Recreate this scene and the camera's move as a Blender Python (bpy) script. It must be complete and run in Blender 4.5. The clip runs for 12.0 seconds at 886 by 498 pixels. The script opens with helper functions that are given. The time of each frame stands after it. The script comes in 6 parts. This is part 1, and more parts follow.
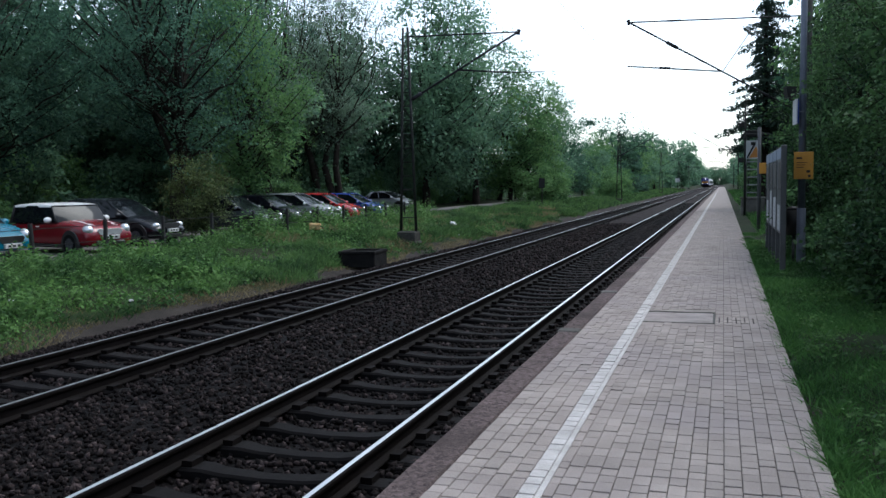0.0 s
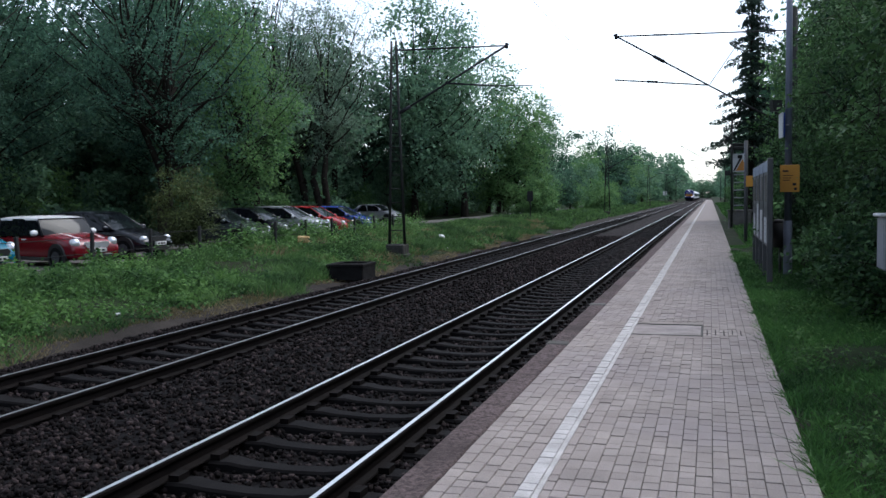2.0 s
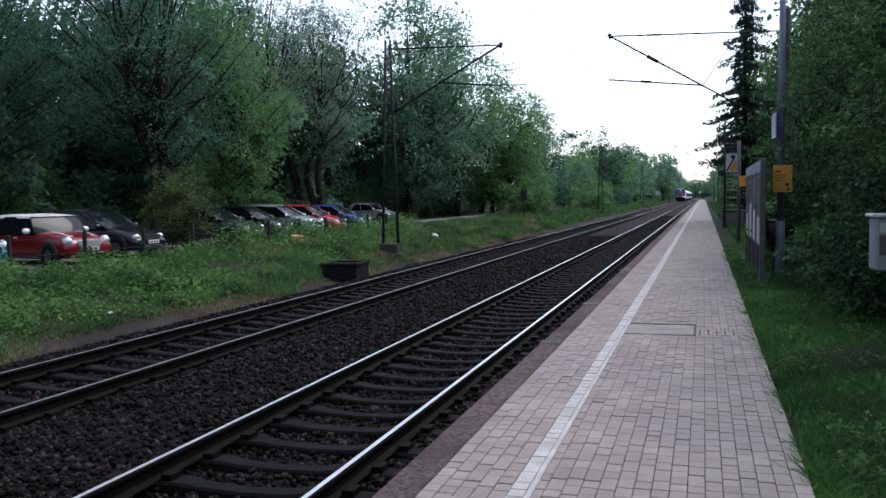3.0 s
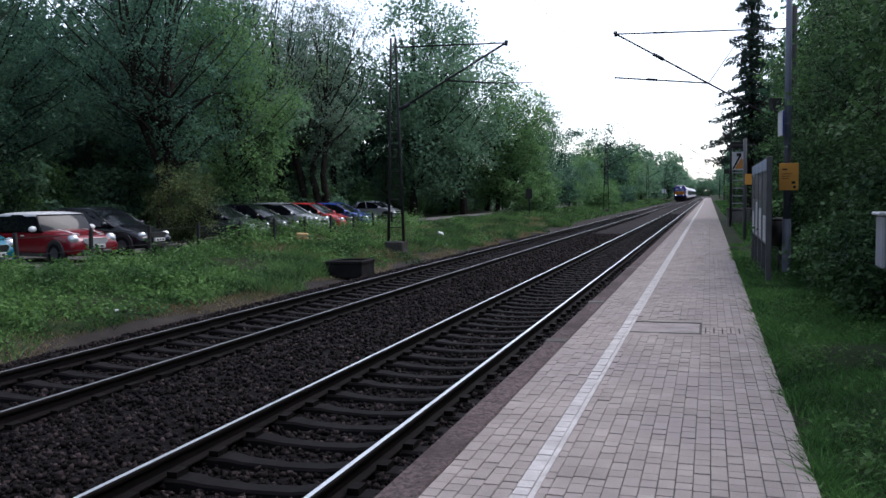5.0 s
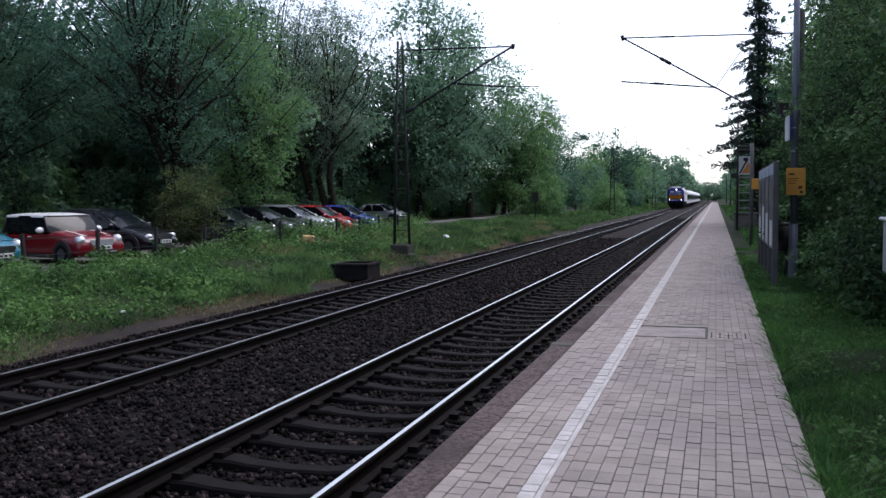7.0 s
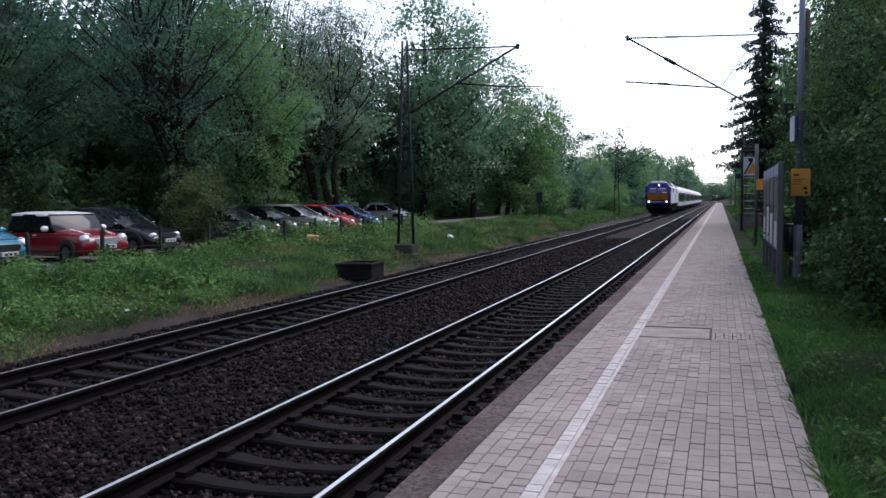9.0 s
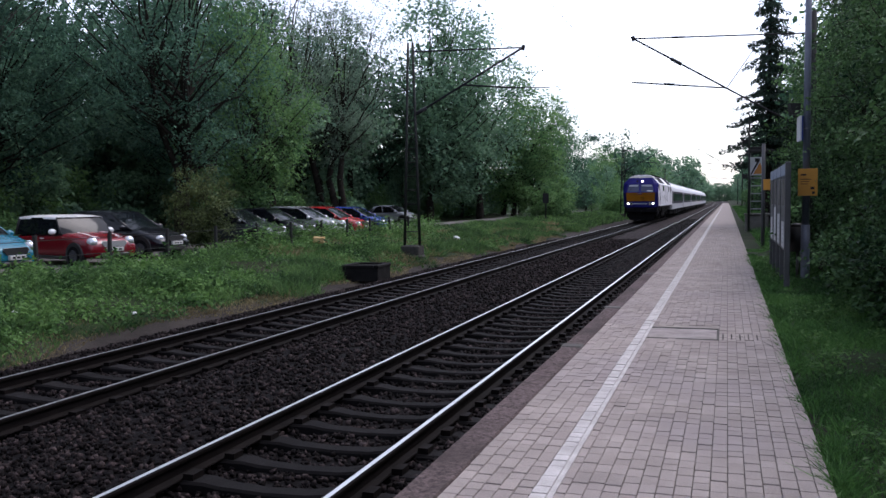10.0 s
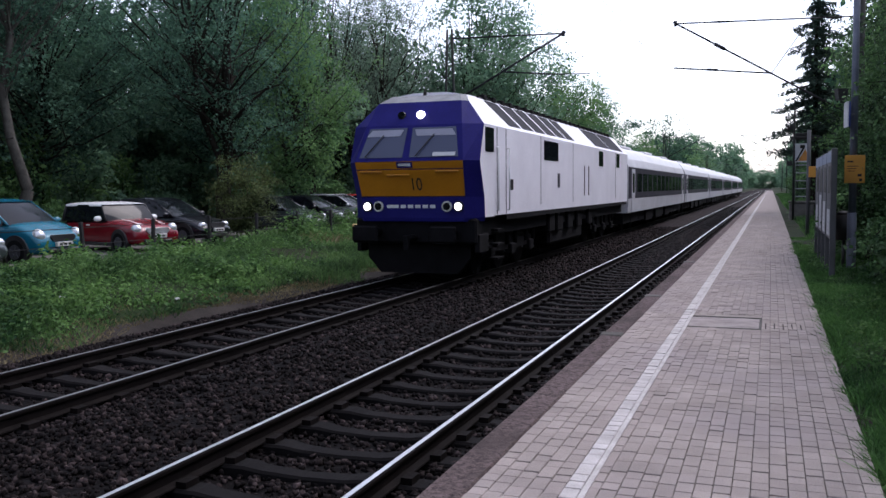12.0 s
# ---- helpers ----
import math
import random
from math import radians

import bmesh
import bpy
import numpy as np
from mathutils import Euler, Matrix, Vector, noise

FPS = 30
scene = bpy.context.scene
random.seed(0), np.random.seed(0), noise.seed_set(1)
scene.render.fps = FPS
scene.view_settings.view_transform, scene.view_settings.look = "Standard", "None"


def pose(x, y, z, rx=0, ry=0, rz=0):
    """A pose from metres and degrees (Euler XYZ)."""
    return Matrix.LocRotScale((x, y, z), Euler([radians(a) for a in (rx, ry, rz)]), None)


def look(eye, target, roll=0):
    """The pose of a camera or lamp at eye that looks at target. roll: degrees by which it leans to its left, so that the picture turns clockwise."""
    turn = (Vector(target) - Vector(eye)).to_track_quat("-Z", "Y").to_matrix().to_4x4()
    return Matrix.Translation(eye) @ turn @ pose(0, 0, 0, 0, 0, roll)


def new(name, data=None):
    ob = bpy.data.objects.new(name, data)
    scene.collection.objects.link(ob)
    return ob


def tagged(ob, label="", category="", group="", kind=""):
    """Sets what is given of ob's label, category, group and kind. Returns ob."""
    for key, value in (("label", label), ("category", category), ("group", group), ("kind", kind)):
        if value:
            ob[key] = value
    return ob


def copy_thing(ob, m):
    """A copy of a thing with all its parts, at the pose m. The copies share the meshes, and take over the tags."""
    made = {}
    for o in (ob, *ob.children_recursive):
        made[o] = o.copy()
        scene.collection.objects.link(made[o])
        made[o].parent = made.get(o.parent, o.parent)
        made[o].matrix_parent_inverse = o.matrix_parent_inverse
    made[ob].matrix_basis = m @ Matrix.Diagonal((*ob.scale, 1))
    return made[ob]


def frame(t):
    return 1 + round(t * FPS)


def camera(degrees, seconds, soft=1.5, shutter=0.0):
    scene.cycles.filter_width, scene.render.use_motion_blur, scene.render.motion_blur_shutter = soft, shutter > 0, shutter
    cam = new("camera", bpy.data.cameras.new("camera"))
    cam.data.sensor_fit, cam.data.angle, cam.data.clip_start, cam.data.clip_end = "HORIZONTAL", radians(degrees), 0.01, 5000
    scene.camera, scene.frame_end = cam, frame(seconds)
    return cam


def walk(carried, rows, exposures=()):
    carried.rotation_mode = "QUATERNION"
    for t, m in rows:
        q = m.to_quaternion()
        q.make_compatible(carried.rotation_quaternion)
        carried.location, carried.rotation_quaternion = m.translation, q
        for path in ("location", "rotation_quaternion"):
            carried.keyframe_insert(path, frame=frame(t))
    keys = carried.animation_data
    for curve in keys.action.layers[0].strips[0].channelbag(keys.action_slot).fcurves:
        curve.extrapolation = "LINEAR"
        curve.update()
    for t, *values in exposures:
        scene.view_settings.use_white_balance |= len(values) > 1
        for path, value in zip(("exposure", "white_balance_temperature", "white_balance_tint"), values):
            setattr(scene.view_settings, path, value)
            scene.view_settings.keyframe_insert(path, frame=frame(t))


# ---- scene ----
cam = camera(53.8, 12.0, soft=1.5)
EYE = 1.992
TURNS = [
    (0, 17.805, -4.086, -0.843),
    (0.5, 17.698, -3.917, -0.947),
    (1, 17.626, -3.697, -1.009),
    (1.5, 17.251, -3.412, -0.921),
    (2, 17.042, -3.256, -0.850),
    (2.5, 16.782, -3.352, -0.600),
    (3, 16.620, -3.315, -0.695),
    (5, 16.972, -3.438, -0.681),
    (5.5, 17.452, -3.395, -0.651),
    (6, 17.489, -3.418, -0.738),
    (6.5, 17.368, -3.311, -0.374),
    (7, 17.348, -3.231, -0.399),
    (9, 17.610, -3.243, -0.240),
    (9.5, 17.799, -3.223, -0.323),
    (10, 18.027, -3.141, -0.482),
    (10.5, 18.614, -3.842, -0.404),
    (11, 19.425, -3.829, -0.523),
    (11.5, 20.060, -3.932, -0.531),
    (12, 20.577, -3.944, -0.481),
]
walk(cam, [(t, pose(0, 0, EYE, 90 + pitch, 0, yaw) @ pose(0, 0, 0, 0, 0, roll)) for t, yaw, pitch, roll in TURNS],
     exposures=[(0.0, 0.42, 5950, 6), (2.5, 0.42, 6000, 11), (6.0, 0.42, 6050, 16), (12.0, 0.42, 6150, 20)])

# ---- light: a bright overcast spring day ----
world = bpy.data.worlds.new("overcast_sky")
scene.world = world
world.use_nodes = True
wn = world.node_tree.nodes
sky = wn.new("ShaderNodeTexSky")
sky.sky_type, sky.sun_disc = "NISHITA", False
sky.sun_elevation, sky.sun_rotation = radians(58), radians(40)
sky.dust_density, sky.air_density = 1.5, 1.0
pale = wn.new("ShaderNodeHueSaturation")
pale.inputs["Saturation"].default_value = 0.5
world.node_tree.links.new(sky.outputs[0], pale.inputs["Color"])
world.node_tree.links.new(pale.outputs[0], wn["Background"].inputs[0])
wn["Background"].inputs[1].default_value = 0.23
sun = new("sun", bpy.data.lights.new("sun", "SUN"))
sun.data.energy, sun.data.angle, sun.data.color = 1.35, radians(35), (1.0, 0.96, 0.9)
sun.matrix_world = look((0, 0, 50), (-16.0, -19.0, 10), 0)

# ---- plan, in metres: y runs along the rails, rail tops lie at z = 0 ----
NEAR, FAR = -3.311, -7.187
PLAT, PLAT_L, PLAT_R = 0.38, -1.73, 0.61
PARK = 0.27
rng = np.random.default_rng(7)


# ---- materials ----
def shader(name):
    m = bpy.data.materials.new(name)
    m.use_nodes = True
    return m, m.node_tree.nodes, m.node_tree.links, m.node_tree.nodes["Principled BSDF"]


def surface(name, dark, light, rough=0.7, metal=0.0, scale=8.0, bump=0.2, fine=60.0, per=None, spread=0.25, stain=None, coat=0.0):
    """Two scales of noise between two colours, a fine relief, and, with per, a shade of its own for each object or island."""
    m, n, l, b = shader(name)
    tc = n.new("ShaderNodeTexCoord")
    big, small = n.new("ShaderNodeTexNoise"), n.new("ShaderNodeTexNoise")
    big.inputs["Scale"].default_value, small.inputs["Scale"].default_value = scale, fine
    big.inputs["Detail"].default_value, small.inputs["Detail"].default_value = 5, 3
    geo = n.new("ShaderNodeNewGeometry")
    l.new(geo.outputs["Position"] if per != "keyed" else tc.outputs["Object"], big.inputs["Vector"])
    l.new(geo.outputs["Position"] if per != "keyed" else tc.outputs["Object"], small.inputs["Vector"])
    add = n.new("ShaderNodeMath")
    add.operation = "MULTIPLY_ADD"
    add.inputs[1].default_value = 0.45
    l.new(small.outputs["Fac"], add.inputs[0])
    half = n.new("ShaderNodeMath")
    half.operation = "MULTIPLY"
    half.inputs[1].default_value = 0.6
    l.new(big.outputs["Fac"], half.inputs[0])
    l.new(half.outputs[0], add.inputs[2])
    ramp = n.new("ShaderNodeValToRGB")
    ramp.color_ramp.elements[0].position, ramp.color_ramp.elements[1].position = 0.36, 0.68
    ramp.color_ramp.elements[0].color, ramp.color_ramp.elements[1].color = (*dark, 1), (*light, 1)
    l.new(add.outputs[0], ramp.inputs["Fac"])
    out = ramp.outputs["Color"]
    if stain:
        st, mix = n.new("ShaderNodeTexNoise"), n.new("ShaderNodeMix")
        st.inputs["Scale"].default_value, st.inputs["Detail"].default_value = stain[0], 4
        l.new(geo.outputs["Position"], st.inputs["Vector"])
        sr = n.new("ShaderNodeValToRGB")
        sr.color_ramp.elements[0].position, sr.color_ramp.elements[1].position = 0.48, 0.68
        l.new(st.outputs["Fac"], sr.inputs["Fac"])
        mix.data_type = "RGBA"
        l.new(sr.outputs["Color"], mix.inputs["Factor"])
        l.new(out, mix.inputs["A"])
        mix.inputs["B"].default_value = (*stain[1], 1)
        out = mix.outputs["Result"]
    if per in ("object", "island"):
        if per == "object":
            src = n.new("ShaderNodeObjectInfo").outputs["Random"]
        else:
            src = geo.outputs["Random Per Island"]
        val, hsv = n.new("ShaderNodeMapRange"), n.new("ShaderNodeHueSaturation")
        val.inputs["To Min"].default_value, val.inputs["To Max"].default_value = 1 - spread, 1 + spread
        if spread > 0.5:
            rare = n.new("ShaderNodeMath")
            rare.operation, rare.inputs[1].default_value = "POWER", 3.0
            l.new(src, rare.inputs[0])
            src = rare.outputs[0]
            val.inputs["To Min"].default_value, val.inputs["To Max"].default_value = 0.2, 2.5
        l.new(src, val.inputs["Value"])
        l.new(val.outputs["Result"], hsv.inputs["Value"])
        l.new(out, hsv.inputs["Color"])
        out = hsv.outputs["Color"]
    l.new(out, b.inputs["Base Color"])
    rr = n.new("ShaderNodeMapRange")
    rr.inputs["To Min"].default_value, rr.inputs["To Max"].default_value = max(0.03, rough - 0.1), min(1, rough + 0.1)
    l.new(small.outputs["Fac"], rr.inputs["Value"])
    l.new(rr.outputs["Result"], b.inputs["Roughness"])
    b.inputs["Metallic"].default_value = metal
    b.inputs["Specular IOR Level"].default_value = 0.5 if rough < 0.6 else 0.1
    b.inputs["Coat Weight"].default_value = coat
    b.inputs["Coat Roughness"].default_value = 0.06
    if bump:
        bp = n.new("ShaderNodeBump")
        bp.inputs["Strength"].default_value, bp.inputs["Distance"].default_value = bump, 0.02
        l.new(add.outputs[0], bp.inputs["Height"])
        l.new(bp.outputs["Normal"], b.inputs["Normal"])
    return m


def leafy(name, dark, light, glow=0.35):
    """Leaves: each its own shade, some light passes through."""
    m, n, l, b = shader(name)
    geo = n.new("ShaderNodeNewGeometry")
    big = n.new("ShaderNodeTexNoise")
    big.inputs["Scale"].default_value = 0.55
    l.new(geo.outputs["Position"], big.inputs["Vector"])
    mixv = n.new("ShaderNodeMath")
    mixv.operation = "MULTIPLY_ADD"
    mixv.inputs[1].default_value = 0.5
    l.new(geo.outputs["Random Per Island"], mixv.inputs[0])
    h = n.new("ShaderNodeMapRange")
    h.inputs["From Min"].default_value, h.inputs["From Max"].default_value = 0.34, 0.66
    h.inputs["To Max"].default_value = 0.55
    l.new(big.outputs["Fac"], h.inputs["Value"])
    l.new(h.outputs["Result"], mixv.inputs[2])
    ramp = n.new("ShaderNodeValToRGB")
    ramp.color_ramp.elements[0].position, ramp.color_ramp.elements[1].position = 0.15, 0.92
    ramp.color_ramp.elements[0].color, ramp.color_ramp.elements[1].color = (*dark, 1), (*light, 1)
    l.new(mixv.outputs[0], ramp.inputs["Fac"])
    l.new(ramp.outputs["Color"], b.inputs["Base Color"])
    b.inputs["Roughness"].default_value = 0.6
    b.inputs["Specular IOR Level"].default_value = 0.15
    tr, mx = n.new("ShaderNodeBsdfTranslucent"), n.new("ShaderNodeMixShader")
    l.new(ramp.outputs["Color"], tr.inputs["Color"])
    mx.inputs[0].default_value = glow
    l.new(b.outputs[0], mx.inputs[1])
    l.new(tr.outputs[0], mx.inputs[2])
    l.new(mx.outputs[0], n["Material Output"].inputs["Surface"])
    return m


def glass_mat(name, colour, rough=0.03, gloss=0.5):
    m, n, l, b = shader(name)
    b.inputs["Base Color"].default_value = (*colour, 1)
    b.inputs["Roughness"].default_value = rough
    b.inputs["Specular IOR Level"].default_value = gloss
    return m


def lamp_mat(name, colour, strength):
    m, n, l, b = shader(name)
    b.inputs["Base Color"].default_value = (*colour, 1)
    b.inputs["Emission Color"].default_value = (*colour, 1)
    b.inputs["Emission Strength"].default_value = strength
    return m


def plain(name, colour, rough=0.6, metal=0.0):
    return surface(name, tuple(c * 0.82 for c in colour), colour, rough, metal, 3, 0.05, 40)


SOIL = surface("meadow_soil", (0.007, 0.0126, 0.0042), (0.0196, 0.035, 0.0098), 0.95, scale=1.3, fine=30, bump=0.6, stain=(0.35, (0.026, 0.026, 0.015)))
DIRT = surface("bare_dirt", (0.0143, 0.01235, 0.01105), (0.04225, 0.03575, 0.03055), 0.95, scale=2, fine=40, bump=0.6)
BALLAST = surface("ballast_stone", (0.0034, 0.0026, 0.0029), (0.034, 0.0255, 0.025), 0.9, scale=3, fine=50, bump=0.9, per="island", spread=0.85)
# near-black: the shade in the gaps between loose stones is put into this colour
BALLAST_BED_SHADED = surface("ballast_bed_shaded", (0.0007254, 0.0005803, 0.000677), (0.00532, 0.004111, 0.004352), 0.95, scale=22, fine=45, bump=1.0)
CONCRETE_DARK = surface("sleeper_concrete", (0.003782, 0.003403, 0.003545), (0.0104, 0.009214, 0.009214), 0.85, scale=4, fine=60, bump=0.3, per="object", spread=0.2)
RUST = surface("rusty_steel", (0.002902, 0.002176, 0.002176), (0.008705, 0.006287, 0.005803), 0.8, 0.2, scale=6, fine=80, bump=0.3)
POLISHED = surface("polished_rail_head", (0.66, 0.66, 0.66), (0.8, 0.8, 0.79), 0.36, 1.0, scale=1.5, fine=90, bump=0.0)
WORN = surface("worn_rail_head", (0.3, 0.29, 0.285), (0.46, 0.45, 0.44), 0.4, 1.0, scale=1.5, fine=90, bump=0.0)
PAVER = surface("concrete_paver", (0.22, 0.19, 0.176), (0.344, 0.298, 0.272), 0.85, scale=2.2, fine=110, bump=0.5, per="object", spread=0.085, stain=(0.8, (0.265, 0.23, 0.22)))
PAVER_FAR = surface("concrete_paver_joined", (0.22, 0.19, 0.176), (0.344, 0.298, 0.272), 0.85, scale=2.2, fine=110, bump=0.5, per="island", spread=0.085, stain=(0.8, (0.265, 0.23, 0.22)))
PAVER_WHITE = surface("white_paver", (0.35, 0.325, 0.312), (0.54, 0.515, 0.5), 0.85, scale=6, fine=90, bump=0.3, per="object", spread=0.06)
PAVER_WHITE_FAR = surface("white_paver_joined", (0.35, 0.325, 0.312), (0.54, 0.515, 0.5), 0.85, scale=6, fine=90, bump=0.3, per="island", spread=0.06)
JOINT = surface("joint_sand", (0.03, 0.027, 0.025), (0.062, 0.055, 0.05), 0.95, scale=5, fine=90, bump=0.3)
COPING = surface("coping_asphalt", (0.02, 0.015, 0.016), (0.17, 0.13, 0.125), 0.92, scale=28, fine=70, bump=1.0, stain=(1.2, (0.055, 0.043, 0.041)))
GRAVEL = surface("gravel_lot", (0.072, 0.068, 0.064), (0.136, 0.128, 0.124), 0.95, scale=3, fine=60, bump=0.5)
BARK = surface("bark", (0.00819, 0.006825, 0.00546), (0.0273, 0.02275, 0.0182), 0.95, scale=4, fine=40, bump=0.8)
BARK_PALE = surface("pale_bark", (0.04, 0.038, 0.032), (0.09, 0.085, 0.075), 0.9, scale=4, fine=30, bump=0.6)
# the blue cast of haze over the wood is mixed into this green
LEAF_MID = leafy("leaf_mid_green_blued", (0.024, 0.064, 0.05), (0.12, 0.235, 0.15), 0.45)
LEAF_YOUNG = leafy("leaf_young_green", (0.05, 0.12, 0.05), (0.175, 0.315, 0.11), 0.5)
LEAF_SILVER = leafy("leaf_silvery_bud", (0.075, 0.12, 0.09), (0.2, 0.29, 0.2), 0.45)
LEAF_DARK = leafy("leaf_dark_green", (0.022, 0.062, 0.045), (0.09, 0.185, 0.105), 0.4)
NEEDLE = leafy("spruce_needle", (0.012, 0.028, 0.022), (0.042, 0.072, 0.05), 0.12)
GRASS = leafy("grass_blade", (0.013, 0.046, 0.014), (0.105, 0.235, 0.06), 0.4)
WEED = leafy("weed_leaf", (0.014, 0.048, 0.016), (0.13, 0.25, 0.07), 0.4)
VERGE_GRASS = leafy("verge_grass_blade", (0.014, 0.043, 0.015), (0.12, 0.22, 0.07), 0.4)
STRAW = leafy("dry_grass", (0.12, 0.1, 0.05), (0.24, 0.2, 0.11), 0.3)
STEEL = surface("galvanised_steel", (0.16, 0.165, 0.17), (0.28, 0.285, 0.29), 0.5, 0.6, scale=3, fine=50, bump=0.05)
MAST_STEEL = surface("mast_paint", (0.0195, 0.02067, 0.0195), (0.039, 0.04095, 0.039), 0.7, 0.2, scale=3, fine=40, bump=0.1)
WIRE = plain("dark_wire", (0.035, 0.035, 0.04), 0.6, 0.3)
LEAF_HEDGE = leafy("hedge_leaf", (0.008, 0.03, 0.014), (0.095, 0.185, 0.065), 0.3)
GLASS_DARK = glass_mat("dark_tinted_glass", (0.006, 0.007, 0.01), 0.03, 0.3)
# the sky's reflection in the cab panes is put into this blue base
GLASS_CAB = glass_mat("cab_glass_sky_tint", (0.0495, 0.0605, 0.11), 0.15)
RUBBER = plain("tyre_rubber", (0.0072, 0.0072, 0.0076), 0.85)
BLACK = plain("black_plastic", (0.009, 0.009, 0.00945), 0.55)
CHROME = plain("lamp_chrome", (0.7, 0.72, 0.74), 0.15, 0.6)
PLATE = plain("plate_white", (0.496, 0.496, 0.48), 0.5)
INK = plain("dark_ink", (0.03, 0.03, 0.03), 0.7)
SIGN_YELLOW = plain("sign_yellow", (0.576, 0.264, 0.024), 0.5)
SIGN_WHITE = plain("sign_white", (0.56, 0.568, 0.584), 0.5)
SIGN_ORANGE = plain("sign_orange", (0.496, 0.2, 0.032), 0.5)
POST_BLUE = surface("post_paint", (0.095, 0.108, 0.145), (0.155, 0.172, 0.22), 0.5, 0.2, scale=3, fine=40, bump=0.08)
BOARD_GREY = surface("board_frame_paint", (0.0325, 0.03445, 0.039), (0.0585, 0.0611, 0.06825), 0.5, 0.1, scale=3, fine=40, bump=0.05)
PAPER = plain("poster_paper", (0.496, 0.504, 0.512), 0.6)
PAPER_BLUE = plain("poster_header", (0.272, 0.32, 0.4), 0.6)
CONCRETE = surface("old_concrete", (0.08, 0.076, 0.072), (0.176, 0.168, 0.16), 0.9, scale=3, fine=60, bump=0.4, stain=(1.5, (0.07, 0.07, 0.06)))
MARKER = surface("yellow_marker", (0.3, 0.2, 0.08), (0.55, 0.4, 0.2), 0.8, scale=6, fine=50, bump=0.3)
FOOTING = surface("mossy_concrete", (0.022, 0.022, 0.02), (0.075, 0.072, 0.066), 0.9, scale=4, fine=60, bump=0.5, stain=(2.0, (0.02, 0.024, 0.014)))
CONCRETE_BLACK = surface("tarred_concrete", (0.005, 0.0048, 0.0048), (0.017, 0.016, 0.016), 0.9, scale=3, fine=60, bump=0.4)
BOX_GREY = surface("cabinet_grey", (0.2, 0.208, 0.232), (0.304, 0.312, 0.344), 0.55, scale=3, fine=30, bump=0.05, stain=(3, (0.2, 0.2, 0.2)))
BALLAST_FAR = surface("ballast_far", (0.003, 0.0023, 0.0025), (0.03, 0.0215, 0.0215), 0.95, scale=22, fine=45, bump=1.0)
# aerial haze over the far trees is put into this paler, bluer green
LEAF_HAZE = leafy("leaf_green_hazed", (0.06, 0.125, 0.085), (0.19, 0.33, 0.19), 0.5)
LEAF_SHRUB = leafy("shrub_leaf", (0.03, 0.05, 0.018), (0.13, 0.165, 0.06), 0.35)


# ---- building helpers ----
def mesh_of(name, verts, faces, mats, face_mat=None, smooth=False):
    me = bpy.data.meshes.new(name)
    me.from_pydata([tuple(v) for v in verts], [], [tuple(f) for f in faces])
    for m in mats if isinstance(mats, (list, tuple)) else [mats]:
        me.materials.append(m)
    if face_mat is not None:
        me.polygons.foreach_set("material_index", np.asarray(face_mat, dtype=np.int32))
    if smooth:
        me.polygons.foreach_set("use_smooth", np.ones(len(me.polygons), dtype=bool))
    me.update()
    return me


def part(name, shape, material, parent=None, label="", smooth=False, at=None):
    """Links a bmesh or a mesh as one object under a thing."""
    if isinstance(shape, bmesh.types.BMesh):
        me = bpy.data.meshes.new(name)
        shape.to_mesh(me)
        shape.free()
        for m in material if isinstance(material, (list, tuple)) else [material]:
            me.materials.append(m)
        if smooth:
            me.polygons.foreach_set("use_smooth", np.ones(len(me.polygons), dtype=bool))
    else:
        me = shape
    ob = new(name, me)
    if parent:
        ob.parent = parent
    if at is not None:
        ob.matrix_basis = at
    if label:
        ob["label"] = label
    return ob


def thing(name, m, label, category, group="", kind=""):
    ob = new(name)
    ob.empty_display_size = 0.2
    ob.matrix_basis = m
    return tagged(ob, label, category, group, kind)


def box(bm, x0, x1, y0, y1, z0, z1, bevel=0.0, mat=0, m=None):
    vs = [bm.verts.new((x, y, z)) for z in (z0, z1) for y in (y0, y1) for x in (x0, x1)]
    fs = [bm.faces.new([vs[i] for i in f]) for f in ((0, 2, 3, 1), (4, 5, 7, 6), (0, 1, 5, 4), (2, 6, 7, 3), (0, 4, 6, 2), (1, 3, 7, 5))]
    for f in fs:
        f.material_index = mat
    if bevel:
        es = list({e for f in fs for e in f.edges})
        got = bmesh.ops.bevel(bm, geom=es, offset=bevel, segments=1, affect="EDGES", profile=0.5)
        for f in got["faces"]:
            f.material_index = mat
        vs = list({v for f in fs if f.is_valid for v in f.verts} | {v for f in got["faces"] for v in f.verts})
    if m is not None:
        bmesh.ops.transform(bm, matrix=m, verts=vs)
    return vs


def tube(bm, a, b, r0, r1=None, n=8, mat=0, caps=True):
    """A straight tapered tube from a to b."""
    a, b = Vector(a), Vector(b)
    r1 = r0 if r1 is None else r1
    q = (b - a).to_track_quat("Z", "Y").to_matrix()
    rings = []
    for p, r in ((a, r0), (b, r1)):
        rings.append([bm.verts.new(p + q @ Vector((r * math.cos(2 * math.pi * i / n), r * math.sin(2 * math.pi * i / n), 0))) for i in range(n)])
    for i in range(n):
        f = bm.faces.new((rings[0][i], rings[0][(i + 1) % n], rings[1][(i + 1) % n], rings[1][i]))
        f.material_index = mat
        f.smooth = True
    if caps:
        bm.faces.new(rings[0][::-1]).material_index = mat
        bm.faces.new(rings[1]).material_index = mat


